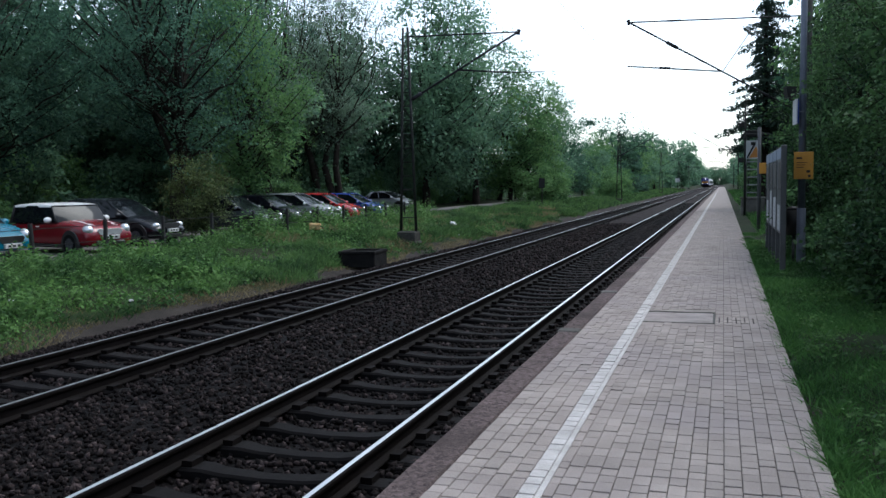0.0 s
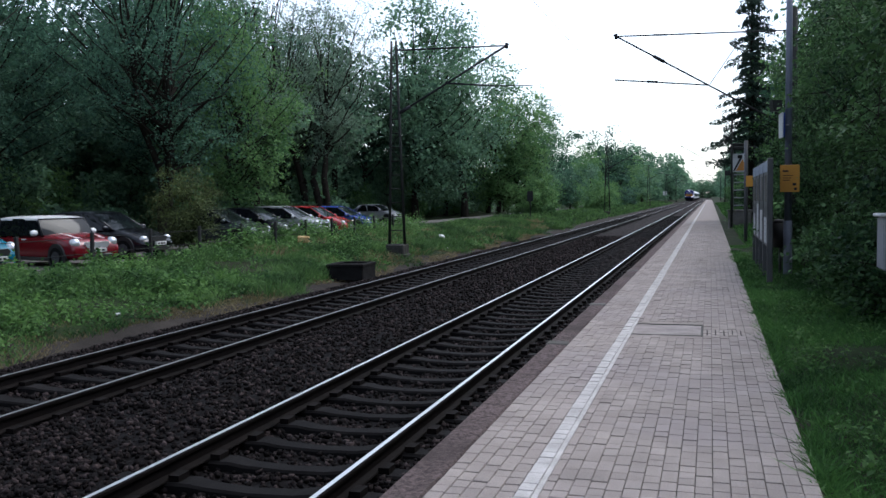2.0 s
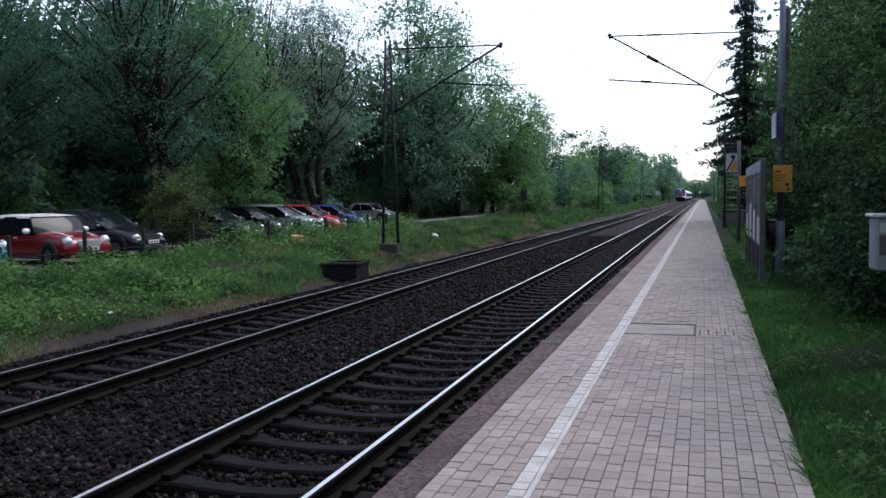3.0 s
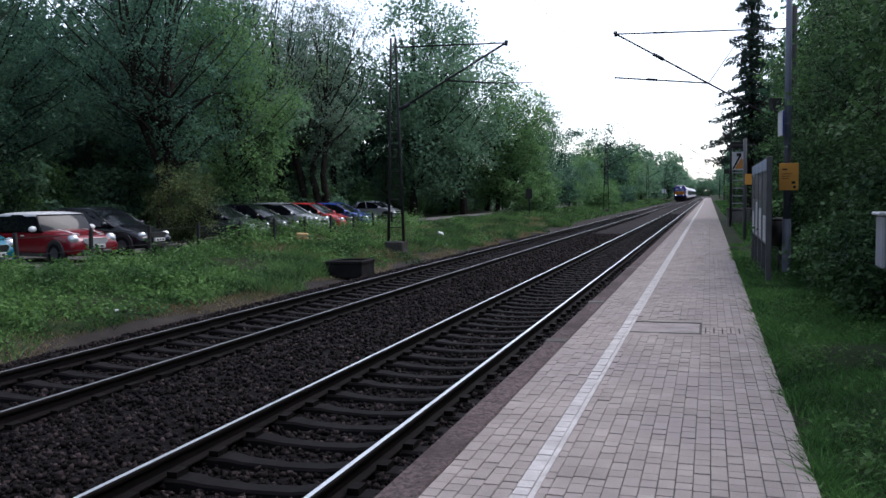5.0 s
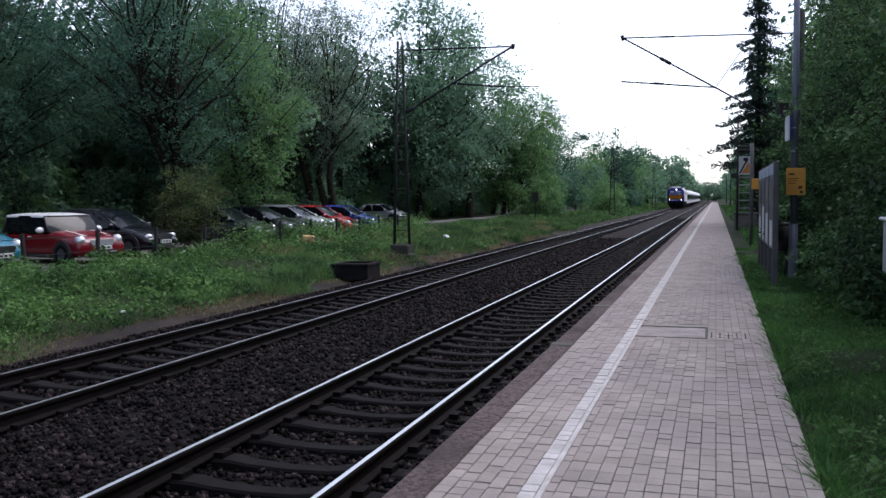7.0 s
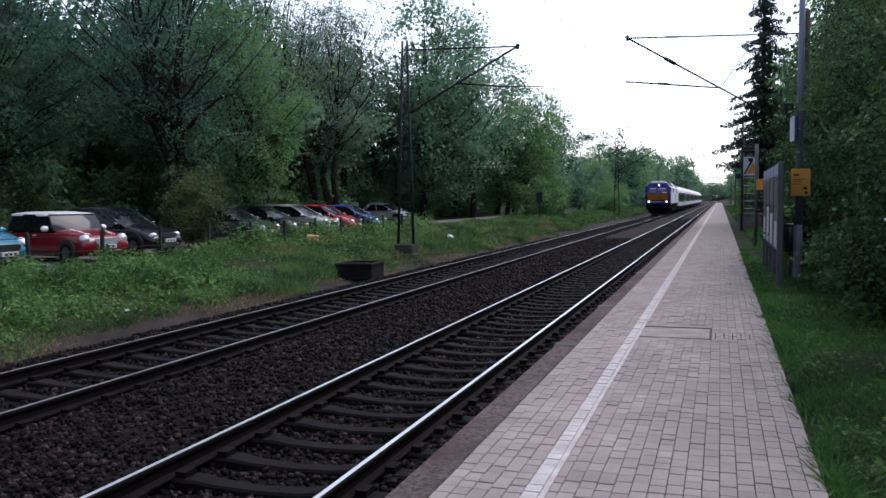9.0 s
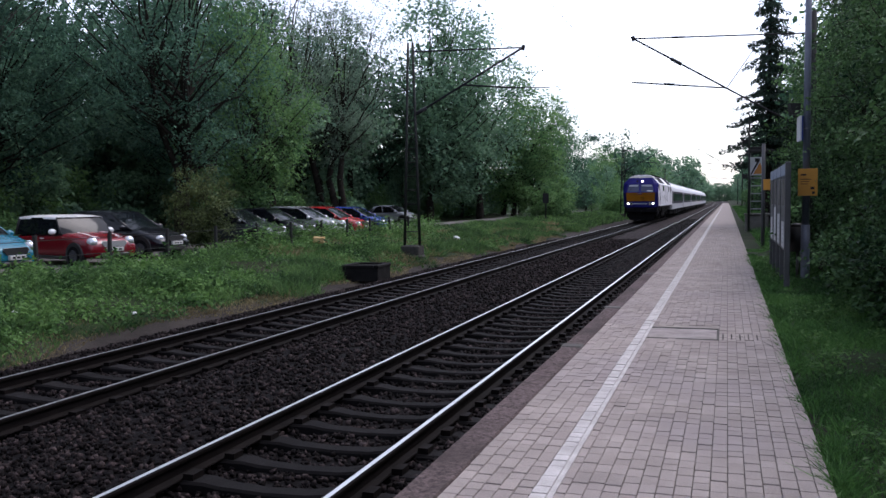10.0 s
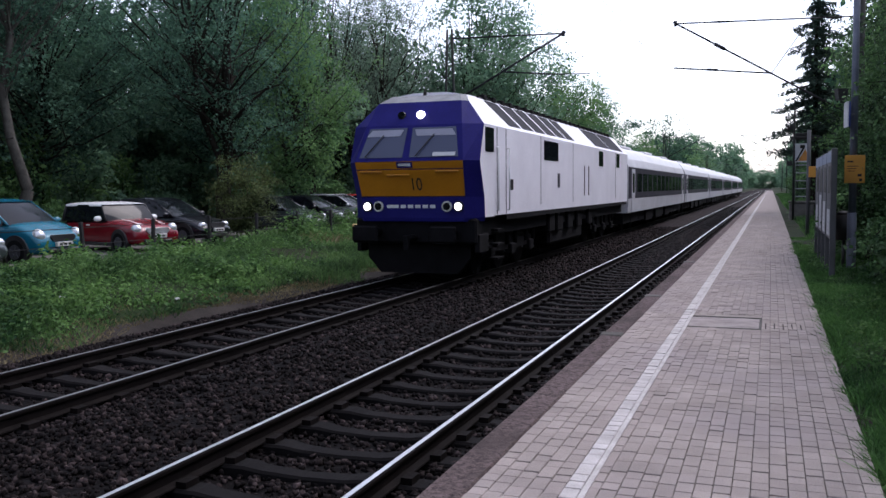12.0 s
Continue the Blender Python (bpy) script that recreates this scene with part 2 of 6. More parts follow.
def prism(bm, outline, axis, lo, hi, mat=0):
    """Extrudes a closed 2D outline along an axis: 'x' takes (y, z), 'y' takes (x, z), 'z' takes (x, y)."""
    put = {"x": lambda u, v, w: (w, u, v), "y": lambda u, v, w: (u, w, v), "z": lambda u, v, w: (u, v, w)}[axis]
    a = [bm.verts.new(put(u, v, lo)) for u, v in outline]
    b = [bm.verts.new(put(u, v, hi)) for u, v in outline]
    fs = [bm.faces.new(a[::-1]), bm.faces.new(b)]
    for i in range(len(a)):
        j = (i + 1) % len(a)
        fs.append(bm.faces.new((a[i], a[j], b[j], b[i])))
    for f in fs:
        f.material_index = mat
    bmesh.ops.recalc_face_normals(bm, faces=fs)
    return fs


def interp(x, table):
    return np.interp(x, [p[0] for p in table], [p[1] for p in table])


GROUND_Z = [(-600, 1.5), (-60, 0.8), (-26, 0.34), (-16, PARK), (-15.3, 0.27), (-13, 0.08), (-11, -0.22), (-10.1, -0.42), (-9.6, -0.5), (-1.6, -0.55),
            (0.5, -0.5), (0.56, 0.33), (0.9, 0.34), (2.0, 0.42), (6, 0.6), (600, 2.0)]


def ground_z(x):
    return float(interp(x, GROUND_Z))


# ---- foliage ----
def leaf_cards(centres, size, r, aspect=0.6, facing=None, jitter=0.5):
    """Small folded leaves, one bent quad each, at the given centres; with facing they turn their upper sides that way."""
    n = len(centres)
    c = r.normal(size=(n, 3))
    if facing is not None:
        c = facing + c * jitter
    c /= np.linalg.norm(c, axis=1, keepdims=True) + 1e-9
    a = r.normal(size=(n, 3))
    a -= (a * c).sum(1, keepdims=True) * c
    a /= np.linalg.norm(a, axis=1, keepdims=True) + 1e-9
    b = np.cross(c, a)
    s = size * r.uniform(0.6, 1.35, (n, 1))
    v = np.stack([centres - a * s * 0.5, centres + b * s * aspect * 0.5 + c * s * 0.12, centres + a * s * 0.5, centres - b * s * aspect * 0.5 + c * s * 0.12], 1)
    return v.reshape(-1, 3)


def quads_mesh(name, v, mats, extra=None):
    """A mesh of separate quads (n * 4 vertices), fast."""
    me = bpy.data.meshes.new(name)
    n = len(v) // 4
    me.vertices.add(len(v))
    me.vertices.foreach_set("co", np.asarray(v, dtype=np.float32).ravel())
    me.loops.add(n * 4)
    me.loops.foreach_set("vertex_index", np.arange(n * 4, dtype=np.int32))
    me.polygons.add(n)
    me.polygons.foreach_set("loop_start", np.arange(0, n * 4, 4, dtype=np.int32))
    me.materials.append(mats)
    me.update(calc_edges=True)
    return me


def branch_mesh(name, segs, mat, n=6):
    """Tapered tubes for a list of (a, b, ra, rb)."""
    V, F = [], []
    for a, b, ra, rb in segs:
        d = b - a
        d = d / (np.linalg.norm(d) + 1e-9)
        u = np.cross(d, (0.3, 0.9, 0.2))
        u /= np.linalg.norm(u)
        w = np.cross(d, u)
        k = len(V)
        m = n if ra > 0.05 else (4 if ra > 0.02 else 3)
        for p, rr in ((a, ra), (b, rb)):
            for i in range(m):
                t = 2 * math.pi * i / m
                V.append(p + rr * (u * math.cos(t) + w * math.sin(t)))
        for i in range(m):
            F.append((k + i, k + (i + 1) % m, k + m + (i + 1) % m, k + m + i))
    return mesh_of(name, V, F, mat, smooth=True)


def grow(r, height, base, spread, trunk, lean=0.0, forks=1, limbs=60, twigs=7, slim=0.0):
    """Segments of trunks, limbs and twigs that fill a crown; returns them and the points where leaves sit."""
    segs, tips = [], []
    stems = []
    for k in range(forks):
        az = 2 * math.pi * k / forks + 0.7
        out = spread * 0.35 if forks > 1 else 0.0
        pts = [np.array([0.12 * k, 0, -0.15])]
        for i in range(1, 9):
            f = i / 8
            pts.append(np.array([lean * height * f + out * math.cos(az) * f ** 1.3, out * math.sin(az) * f ** 1.3, height * 0.84 * f]) + r.normal(size=3) * 0.012 * height * np.array([1, 1, 0]))
        stems.append(np.array(pts))
        rad = trunk / forks ** 0.4
        for i in range(8):
            segs.append((pts[i], pts[i + 1], rad * (1 - 0.92 * (i / 8) ** 0.8) * (1.25 if i == 0 else 1), rad * (1 - 0.92 * ((i + 1) / 8) ** 0.8)))
    mid, half = (height + base) / 2, (height - base) / 2
    for k in range(limbs):
        stem = stems[k % forks]
        v = r.normal(size=3)
        v *= r.uniform(0.55, 1.0) ** 0.5 / np.linalg.norm(v)
        f = (v[2] + 1) / 2
        wide = spread * (1 - slim * f)
        tip = np.array([v[0] * wide + lean * height * f, v[1] * wide, mid + v[2] * half])
        za = min(height * 0.83, base * 0.7 + max(0.0, tip[2] - base) * r.uniform(0.35, 0.65))
        i = min(7, max(0, int(8 * za / (height * 0.84))))
        w = np.clip(za / (height * 0.84) * 8 - i, 0, 1)
        p0 = stem[i] * (1 - w) + stem[i + 1] * w
        ctrl = p0 + (tip - p0) * 0.5 + np.array([0, 0, -0.06 * np.linalg.norm(tip - p0)]) + r.normal(size=3) * 0.05 * spread
        last = p0
        r0 = trunk * (1 - 0.9 * za / height) * r.uniform(0.14, 0.34) + 0.01
        path = []
        for j in range(1, 6):
            t = j / 5
            q = (1 - t) ** 2 * p0 + 2 * t * (1 - t) * ctrl + t * t * tip + r.normal(size=3) * 0.02 * spread
            segs.append((last, q, r0 * (1 - 0.85 * (j - 1) / 5), max(0.007, r0 * (1 - 0.85 * j / 5))))
            path.append((last, q))
            last = q
        for _ in range(twigs):
            a, b = path[r.integers(1, 5)]
            s = a + (b - a) * r.random()
            d = r.normal(size=3) + np.array([0, 0, 0.35])
            e = s + d / np.linalg.norm(d) * spread * r.uniform(0.14, 0.34)
            segs.append((s, e, 0.011, 0.004))
            tips += [s + (e - s) * u for u in (0.35, 0.6, 0.8, 1.0)]
        tips += [path[4][1], path[4][0], path[3][0]]
    return segs, np.array(tips)


def tree_kind(name, seed, height, base, spread, trunk, leaf, bark, leaves, size, fluff, clump=0.9, per=26, flat=0.38, **more):
    """Wood and leaves of one kind: the leaves hang in flat sprays at the twigs, upper sides to the sky, with gaps between."""
    r = np.random.default_rng(seed)
    segs, tips = grow(r, height, base, spread, trunk, **more)
    tips = tips[r.random(len(tips)) < clump]
    count = max(1, leaves // per)
    mid = tips[r.integers(0, len(tips), count)]
    out = mid * np.array([1, 1, 0]) / (np.linalg.norm(mid[:, :2], axis=1, keepdims=True) + 0.3)
    tilt = out * r.uniform(0.2, 1.2, (count, 1)) + np.array([0, 0, 1.0]) + r.normal(size=(count, 3)) * 0.2
    tilt /= np.linalg.norm(tilt, axis=1, keepdims=True)
    off = np.clip(r.normal(size=(count, per, 3)), -1.7, 1.7) * fluff * r.uniform(0.6, 1.4, (count, 1, 1))
    along = (off * tilt[:, None]).sum(2, keepdims=True)
    off -= along * tilt[:, None] * (1 - flat)
    pts = (mid[:, None] + off).reshape(-1, 3)
    face = np.repeat(tilt, per, axis=0)
    keep = pts[:, 2] > 0.1
    return branch_mesh(name + "_wood", segs, bark), quads_mesh(name + "_leaves", leaf_cards(pts[keep], size, r, 0.62, face[keep], 0.6), leaf)


def plant(kind, name, x, y, turn, scale, label, category="tree", group="", z=None):
    top = thing(name, pose(x, y, (ground_z(x) if z is None else z) - 0.03, 0, 0, turn), label, category, group)
    top.scale = (scale, scale, scale)
    wood, crown = kind
    part("trunk" if category == "tree" else "stem", wood, None, top)
    part("crown" if category == "tree" else "foliage", crown, None, top)
    return top


# ---- ground: one sheet to the horizon ----
def build_ground():
    xs = sorted({p[0] for p in GROUND_Z} | set(np.linspace(-40, -17, 24)) | set(np.linspace(-16.8, -9.8, 29)) | set(np.linspace(0.6, 8, 26)) | {-300, -150, -90, 20, 60, 150, 300})
    ys = list(np.linspace(-60, 0, 13)) + list(np.linspace(1, 60, 119)) + list(np.linspace(63, 250, 60)) + [300, 400, 600, 900, 1500, 2500]
    V, F, M = [], [], []
    for y in ys:
        for x in xs:
            wild = 0.06 * noise.noise((x * 0.8, y * 0.8, 0)) + 0.12 * noise.noise((x * 0.25, y * 0.25, 3))
            amount = 1.0 if (-16.8 < x < -10.6 or x > 1.0) else (0.25 if x <= -16.8 else 0.15)
            V.append((x, y, ground_z(x) + wild * amount))
    n = len(xs)
    for j in range(len(ys) - 1):
        for i in range(n - 1):
            F.append((j * n + i, j * n + i + 1, (j + 1) * n + i + 1, (j + 1) * n + i))
            xm, ym = (xs[i] + xs[i + 1]) / 2, (ys[j] + ys[j + 1]) / 2
            wav = 0.5 * noise.noise((xm * 0.6, ym * 0.35, 9))
            path = -21.5 < xm < -19.6 and 50 < ym < 140
            M.append(2 if path else 1 if (-10.65 + wav < xm < 0.56 or 0.56 < xm < (0.86 if ym < 20 else 0.6) + wav * 0.3) else (2 if -24 < xm < -15.9 and ym < 62 else 0))
    tagged(new("ground", mesh_of("ground", V, F, [SOIL, DIRT, GRAVEL], M, True)), "grassy ground with bare dirt by the track and a gravel parking strip", "ground", kind="structure")


build_ground()


# ---- ballast, rails, sleepers ----
def bed_z(x):
    return float(interp(x, [(-10.5, -0.55), (-9.9, -0.48), (-9.1, -0.22), (-8.75, -0.18), (-8.2, -0.175), (-7.85, -0.245), (-6.55, -0.245), (-6.2, -0.175), (-5.25, -0.15), (-4.35, -0.175), (-3.95, -0.245), (-2.7, -0.245), (-2.3, -0.19), (-1.65, -0.24)]))


def build_ballast():
    xs, ys = np.linspace(-10.4, -1.68, 90), np.concatenate([np.linspace(-12, 30, 240), np.linspace(30.5, 120, 130), np.linspace(124, 900, 90)])
    V, F = [], []
    for y in ys:
        for x in xs:
            V.append((x, y, bed_z(x) + 0.028 * noise.noise((x * 9, y * 9, 0)) + 0.02 * noise.noise((x * 2.2, y * 2.2, 4))))
    n = len(xs)
    for j in range(len(ys) - 1):
        for i in range(n - 1):
            F.append((j * n + i, j * n + i + 1, (j + 1) * n + i + 1, (j + 1) * n + i))
    # near bed carries painted gap shade; past 27 m it takes the stones' average
    tagged(new("track_bed", mesh_of("track_bed", V, F, [BALLAST_BED_SHADED, BALLAST_FAR], [1 if V[f[0]][1] > 27 else 0 for f in F], False)), "ballast bed under two railway tracks, shade between the near stones painted in", "track bed", kind="structure")
    # loose stones: squashed octahedra, joined
    r = np.random.default_rng(21)
    count = 58000
    y = 3.2 + 44 * r.random(count) ** 2.1
    x = r.uniform(-10.0, -1.75, count)
    z = np.interp(x, *zip(*[(a, bed_z(a)) for a in np.linspace(-10.5, -1.6, 120)]))
    s = r.uniform(0.015, 0.042, count) * (1 + 0.02 * y)
    base = np.array([(1, 0, 0), (-1, 0, 0), (0, 1, 0), (0, -1, 0), (0, 0, 0.8), (0, 0, -0.8)], dtype=float)
    P = base[None] * r.uniform(0.55, 1.25, (count, 6, 1))
    q = r.normal(size=(count, 4))
    q /= np.linalg.norm(q, axis=1, keepdims=True)
    w, a, b, c = q.T
    R = np.stack([1 - 2 * (b * b + c * c), 2 * (a * b - c * w), 2 * (a * c + b * w), 2 * (a * b + c * w), 1 - 2 * (a * a + c * c), 2 * (b * c - a * w), 2 * (a * c - b * w), 2 * (b * c + a * w), 1 - 2 * (a * a + b * b)], 1).reshape(-1, 3, 3)
    P = np.einsum("nij,nkj->nki", R, P) * s[:, None, None] + np.stack([x, y, z + s * 0.35], 1)[:, None]
    tri = np.array([(0, 2, 4), (2, 1, 4), (1, 3, 4), (3, 0, 4), (2, 0, 5), (1, 2, 5), (3, 1, 5), (0, 3, 5)])
    F = (tri[None] + 6 * np.arange(count)[:, None, None]).reshape(-1)
    me = bpy.data.meshes.new("ballast_stones")
    me.vertices.add(count * 6)
    me.vertices.foreach_set("co", P.astype(np.float32).ravel())
    me.loops.add(len(F))
    me.loops.foreach_set("vertex_index", F.astype(np.int32))
    me.polygons.add(len(F) // 3)
    me.polygons.foreach_set("loop_start", np.arange(0, len(F), 3, dtype=np.int32))
    me.materials.append(BALLAST)
    me.update(calc_edges=True)
    tagged(new("ballast_stones", me), "loose dark brown crushed ballast stones", "ballast", kind="stuff")


build_ballast()
RAIL = [(-0.062, -0.155), (0.062, -0.155), (0.06, -0.143), (0.012, -0.122), (0.009, -0.05), (0.034, -0.036), (0.036, -0.012), (0.031, -0.004), (0.02, -0.0008), (-0.02, -0.0008), (-0.031, -0.004), (-0.036, -0.012), (-0.034, -0.036), (-0.009, -0.05), (-0.012, -0.122), (-0.06, -0.143)]


def build_track(name, x, head, label):
    top = thing(name, pose(x, 0, 0), label, "railway track", "railway tracks", "structure")
    for side in (-0.7525, 0.7525):
        bm = bmesh.new()
        fs = prism(bm, [(u + side, v) for u, v in RAIL], "y", -14, 880)
        for f in fs:
            if f.calc_center_median().z > -0.002:
                f.material_index = 1
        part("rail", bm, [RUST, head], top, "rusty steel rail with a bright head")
    # concrete sleeper: high rail seats, a lower waist, and its clips
    stations = [(sx, hw * 0.82, zt) for sx, hw, zt in [(-1.3, 0.125, -0.2), (-1.2, 0.15, -0.17), (-0.5, 0.15, -0.162), (-0.36, 0.125, -0.185), (0, 0.11, -0.2), (0.36, 0.125, -0.185), (0.5, 0.15, -0.162), (1.2, 0.15, -0.17), (1.3, 0.125, -0.2)]]
    V, F, M = [], [], []
    for sx, hw, zt in stations:
        V += [(sx, -hw, -0.36), (sx, -hw * 0.92, zt - 0.02), (sx, -hw * 0.75, zt), (sx, hw * 0.75, zt), (sx, hw * 0.92, zt - 0.02), (sx, hw, -0.36)]
    for k in range(len(stations) - 1):
        for i in range(5):
            F.append((k * 6 + i, k * 6 + i + 1, k * 6 + i + 7, k * 6 + i + 6))
            M.append(0)
    F += [(0, 1, 2, 3, 4, 5), tuple(range(len(V) - 1, len(V) - 7, -1))]
    M += [0, 0]
    for cx in (-0.865, -0.64, 0.64, 0.865):
        k = len(V)
        V += [(cx + dx * 0.045, dy * 0.075, dz) for dz in (-0.17, -0.115) for dx, dy in ((-1, -1), (1, -1), (1, 1), (-1, 1))]
        F += [(k + 4, k + 5, k + 6, k + 7)] + [(k + i, k + (i + 1) % 4, k + 4 + (i + 1) % 4, k + 4 + i) for i in range(4)]
        M += [1] * 5
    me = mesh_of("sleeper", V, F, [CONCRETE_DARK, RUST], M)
    y0 = 5.8 - 0.6 * 16 + (0.0 if x == NEAR else 0.25)
    for i in range(170):
        part("sleeper", me, None, top, at=pose(rng.normal() * 0.01, y0 + 0.6 * i, rng.normal() * 0.004, 0, 0, rng.normal() * 0.35))


build_track("track_platform_side", NEAR, POLISHED, "railway track with shiny rails on dark concrete sleepers")
build_track("track_forest_side", FAR, WORN, "railway track with duller rails on dark concrete sleepers")


# ---- platform ----
def build_platform():
    top = thing("platform", pose(0, 0, 0), "low platform paved in grey concrete blocks with a white safety line", "platform", kind="structure")
    bm = bmesh.new()
    box(bm, PLAT_L + 0.05, PLAT_R - 0.01, -14, 420, -0.7, PLAT - 0.035)
    part("platform_body", bm, JOINT, top, "dark platform wall and joint bed")
    y = -14.0
    i = 0
    while y < 120:
        bm = bmesh.new()
        length = 9.45 if i else 14 + 9.5
        box(bm, PLAT_L, PLAT_L + 0.225, y + 0.006, y + length - 0.006, PLAT - 0.28, PLAT - 0.004 + rng.normal() * 0.002, 0.012)
        part("coping", bm, COPING, top, "dark asphalt-grey platform edge strip")
        y += length
        i += 1
    bm = bmesh.new()
    box(bm, PLAT_L, PLAT_L + 0.225, y, 420, PLAT - 0.28, PLAT - 0.004, 0.01)
    part("coping", bm, COPING, top)
    for y in (9.6, 13.2, 19.4, 31.0):
        bm = bmesh.new()
        box(bm, PLAT_L - 0.012, PLAT_L + 0.228, y - 0.1, y + 0.1, PLAT - 0.2, PLAT + 0.006, 0.012)
        part("edge_slab", bm, CONCRETE, top, "pale worn concrete slab in the platform edge")
    # paver columns of 9.4 cm, blocks of three short lengths laid without a fixed bond
    pitch, x0 = 0.0943, PLAT_L + 0.232
    cols, white = 22, 5
    lengths = (0.12, 0.155, 0.2)
    shapes = {}
    for n, ln in enumerate(lengths):
        for mat in (PAVER, PAVER_WHITE):
            bm = bmesh.new()
            box(bm, -0.0452, 0.0452, -ln / 2 + 0.0055, ln / 2 - 0.0055, -0.05, 0, 0.003)
            shapes[n, mat] = bpy.data.meshes.new("paver")
            bm.to_mesh(shapes[n, mat])
            bm.free()
            shapes[n, mat].materials.append(mat)
    joined, joined_white = [], []
    for c in range(cols):
        yy = -4.0 + rng.random() * 0.2
        xx = x0 + pitch * (c + 0.5) + 0.006
        while yy < 52:
            n = int(rng.integers(0, 3))
            ln = lengths[n]
            cy = yy + ln / 2
            yy += ln
            zz = PLAT + rng.normal() * 0.0016 + 0.006 * noise.noise((xx * 1.5, cy * 0.7, 2))
            if -0.95 < xx < -0.1 and 10.28 < cy < 11.4:
                continue
            if 4.3 <= cy < 6.5:
                part("paver", shapes[n, PAVER_WHITE if c == white else PAVER], None, top, at=pose(xx, cy, zz, rng.normal() * 0.4, rng.normal() * 0.5, rng.normal() * 0.5))
            else:
                (joined_white if c == white else joined).append((xx, cy, zz, ln))
    shape = np.array([(sx * 0.0452, sy * 0.5, 0) for sx, sy in ((-1, -1), (1, -1), (1, 1), (-1, 1))])
    for centres, mat, label in ((joined, PAVER_FAR, "grey concrete paving blocks"), (joined_white, PAVER_WHITE_FAR, "white safety line of paving blocks")):
        V, F = [], []
        for p in centres:
            k = len(V)
            face = shape * np.array([1, p[3] - 0.012, 1]) + np.array(p[:3])
            V += list(face) + list(face - np.array([0, 0, 0.03]))
            F += [(k, k + 1, k + 2, k + 3)] + [(k + i, k + 4 + i, k + 4 + (i + 1) % 4, k + (i + 1) % 4) for i in range(4)]
        tagged(part("paving", mesh_of("paving", V, F, mat), None, top, label), kind="stuff")
    bm = bmesh.new()
    box(bm, x0 + (white + 1) * pitch + 0.014, x0 + (white + 1) * pitch + 0.046, -4, 150, PLAT - 0.02, PLAT + 0.007)
    part("line_edge", bm, PAVER_WHITE_FAR, top, "narrow pale line beside the safety line")
    for a, b, mat in ((0, white, PAVER_FAR), (white, white + 1, PAVER_WHITE_FAR), (white + 1, cols, PAVER_FAR)):
        bm = bmesh.new()
        box(bm, x0 + a * pitch, x0 + b * pitch, 52.0, 330, PLAT - 0.04, PLAT - 0.001)
        tagged(part("paving", bm, mat, top), kind="stuff")


build_platform()


# ---- woods ----
BIG = tree_kind("big_tree", 1, 15, 3.4, 5.2, 0.3, LEAF_MID, BARK, 22000, 0.135, 0.42, forks=3, limbs=66)
LEANING = tree_kind("leaning_tree", 12, 15, 6.0, 4.6, 0.42, LEAF_SILVER, BARK, 12000, 0.15, 0.36, lean=0.14, forks=2, limbs=50)
BROAD = tree_kind("broad_tree", 2, 14, 2.2, 4.8, 0.24, LEAF_MID, BARK, 28000, 0.145, 0.42, limbs=60, slim=0.1)
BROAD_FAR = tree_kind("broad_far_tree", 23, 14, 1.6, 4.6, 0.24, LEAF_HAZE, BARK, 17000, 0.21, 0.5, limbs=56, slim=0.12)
YOUNG = tree_kind("young_tree", 3, 12, 1.4, 4.0, 0.17, LEAF_YOUNG, BARK, 19000, 0.15, 0.4, limbs=50, slim=0.2)
YOUNG_TALL = tree_kind("young_tall_tree", 24, 12, 1.0, 3.9, 0.18, LEAF_YOUNG, BARK, 15000, 0.2, 0.44, limbs=50, slim=0.2)
THIN = tree_kind("thin_tree", 4, 17, 4.5, 4.8, 0.22, LEAF_SILVER, BARK, 15000, 0.145, 0.36, lean=0.05, forks=2, limbs=56, twigs=8)
DARK_FAR = tree_kind("dark_tree", 5, 14, 0.9, 4.8, 0.24, LEAF_DARK, BARK, 5200, 0.36, 0.6, limbs=26, twigs=3, per=13)
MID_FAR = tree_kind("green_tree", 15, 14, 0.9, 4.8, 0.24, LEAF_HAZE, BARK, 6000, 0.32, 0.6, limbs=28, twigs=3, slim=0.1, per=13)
YOUNG_FAR = tree_kind("light_tree", 16, 12, 0.8, 4.2, 0.2, LEAF_YOUNG, BARK, 6000, 0.28, 0.55, limbs=28, twigs=3, slim=0.2, per=13)
DEEP = tree_kind("deep_wood_tree", 29, 14, 0.6, 4.9, 0.24, LEAF_DARK, BARK, 1800, 0.62, 0.8, limbs=18, twigs=2, per=8)
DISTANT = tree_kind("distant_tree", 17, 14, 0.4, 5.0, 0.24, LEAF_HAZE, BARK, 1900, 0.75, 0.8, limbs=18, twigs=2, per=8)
PALE = tree_kind("pale_trunk_tree", 22, 17, 6.5, 3.6, 0.24, LEAF_MID, BARK_PALE, 9000, 0.15, 0.36, limbs=40)
SHRUB = tree_kind("shrub", 6, 3.2, 0.1, 1.8, 0.05, LEAF_MID, BARK, 9000, 0.1, 0.22, forks=4, limbs=36, twigs=4)
SHRUB_Y = tree_kind("young_shrub", 7, 3.4, 0.1, 2.0, 0.05, LEAF_YOUNG, BARK, 3600, 0.18, 0.3, forks=4, limbs=24, twigs=3, per=13)
SHRUB_FINE = tree_kind("pale_shrub", 20, 3.5, 0.1, 1.35, 0.05, LEAF_SHRUB, BARK, 10000, 0.085, 0.2, forks=4, limbs=36, twigs=4)
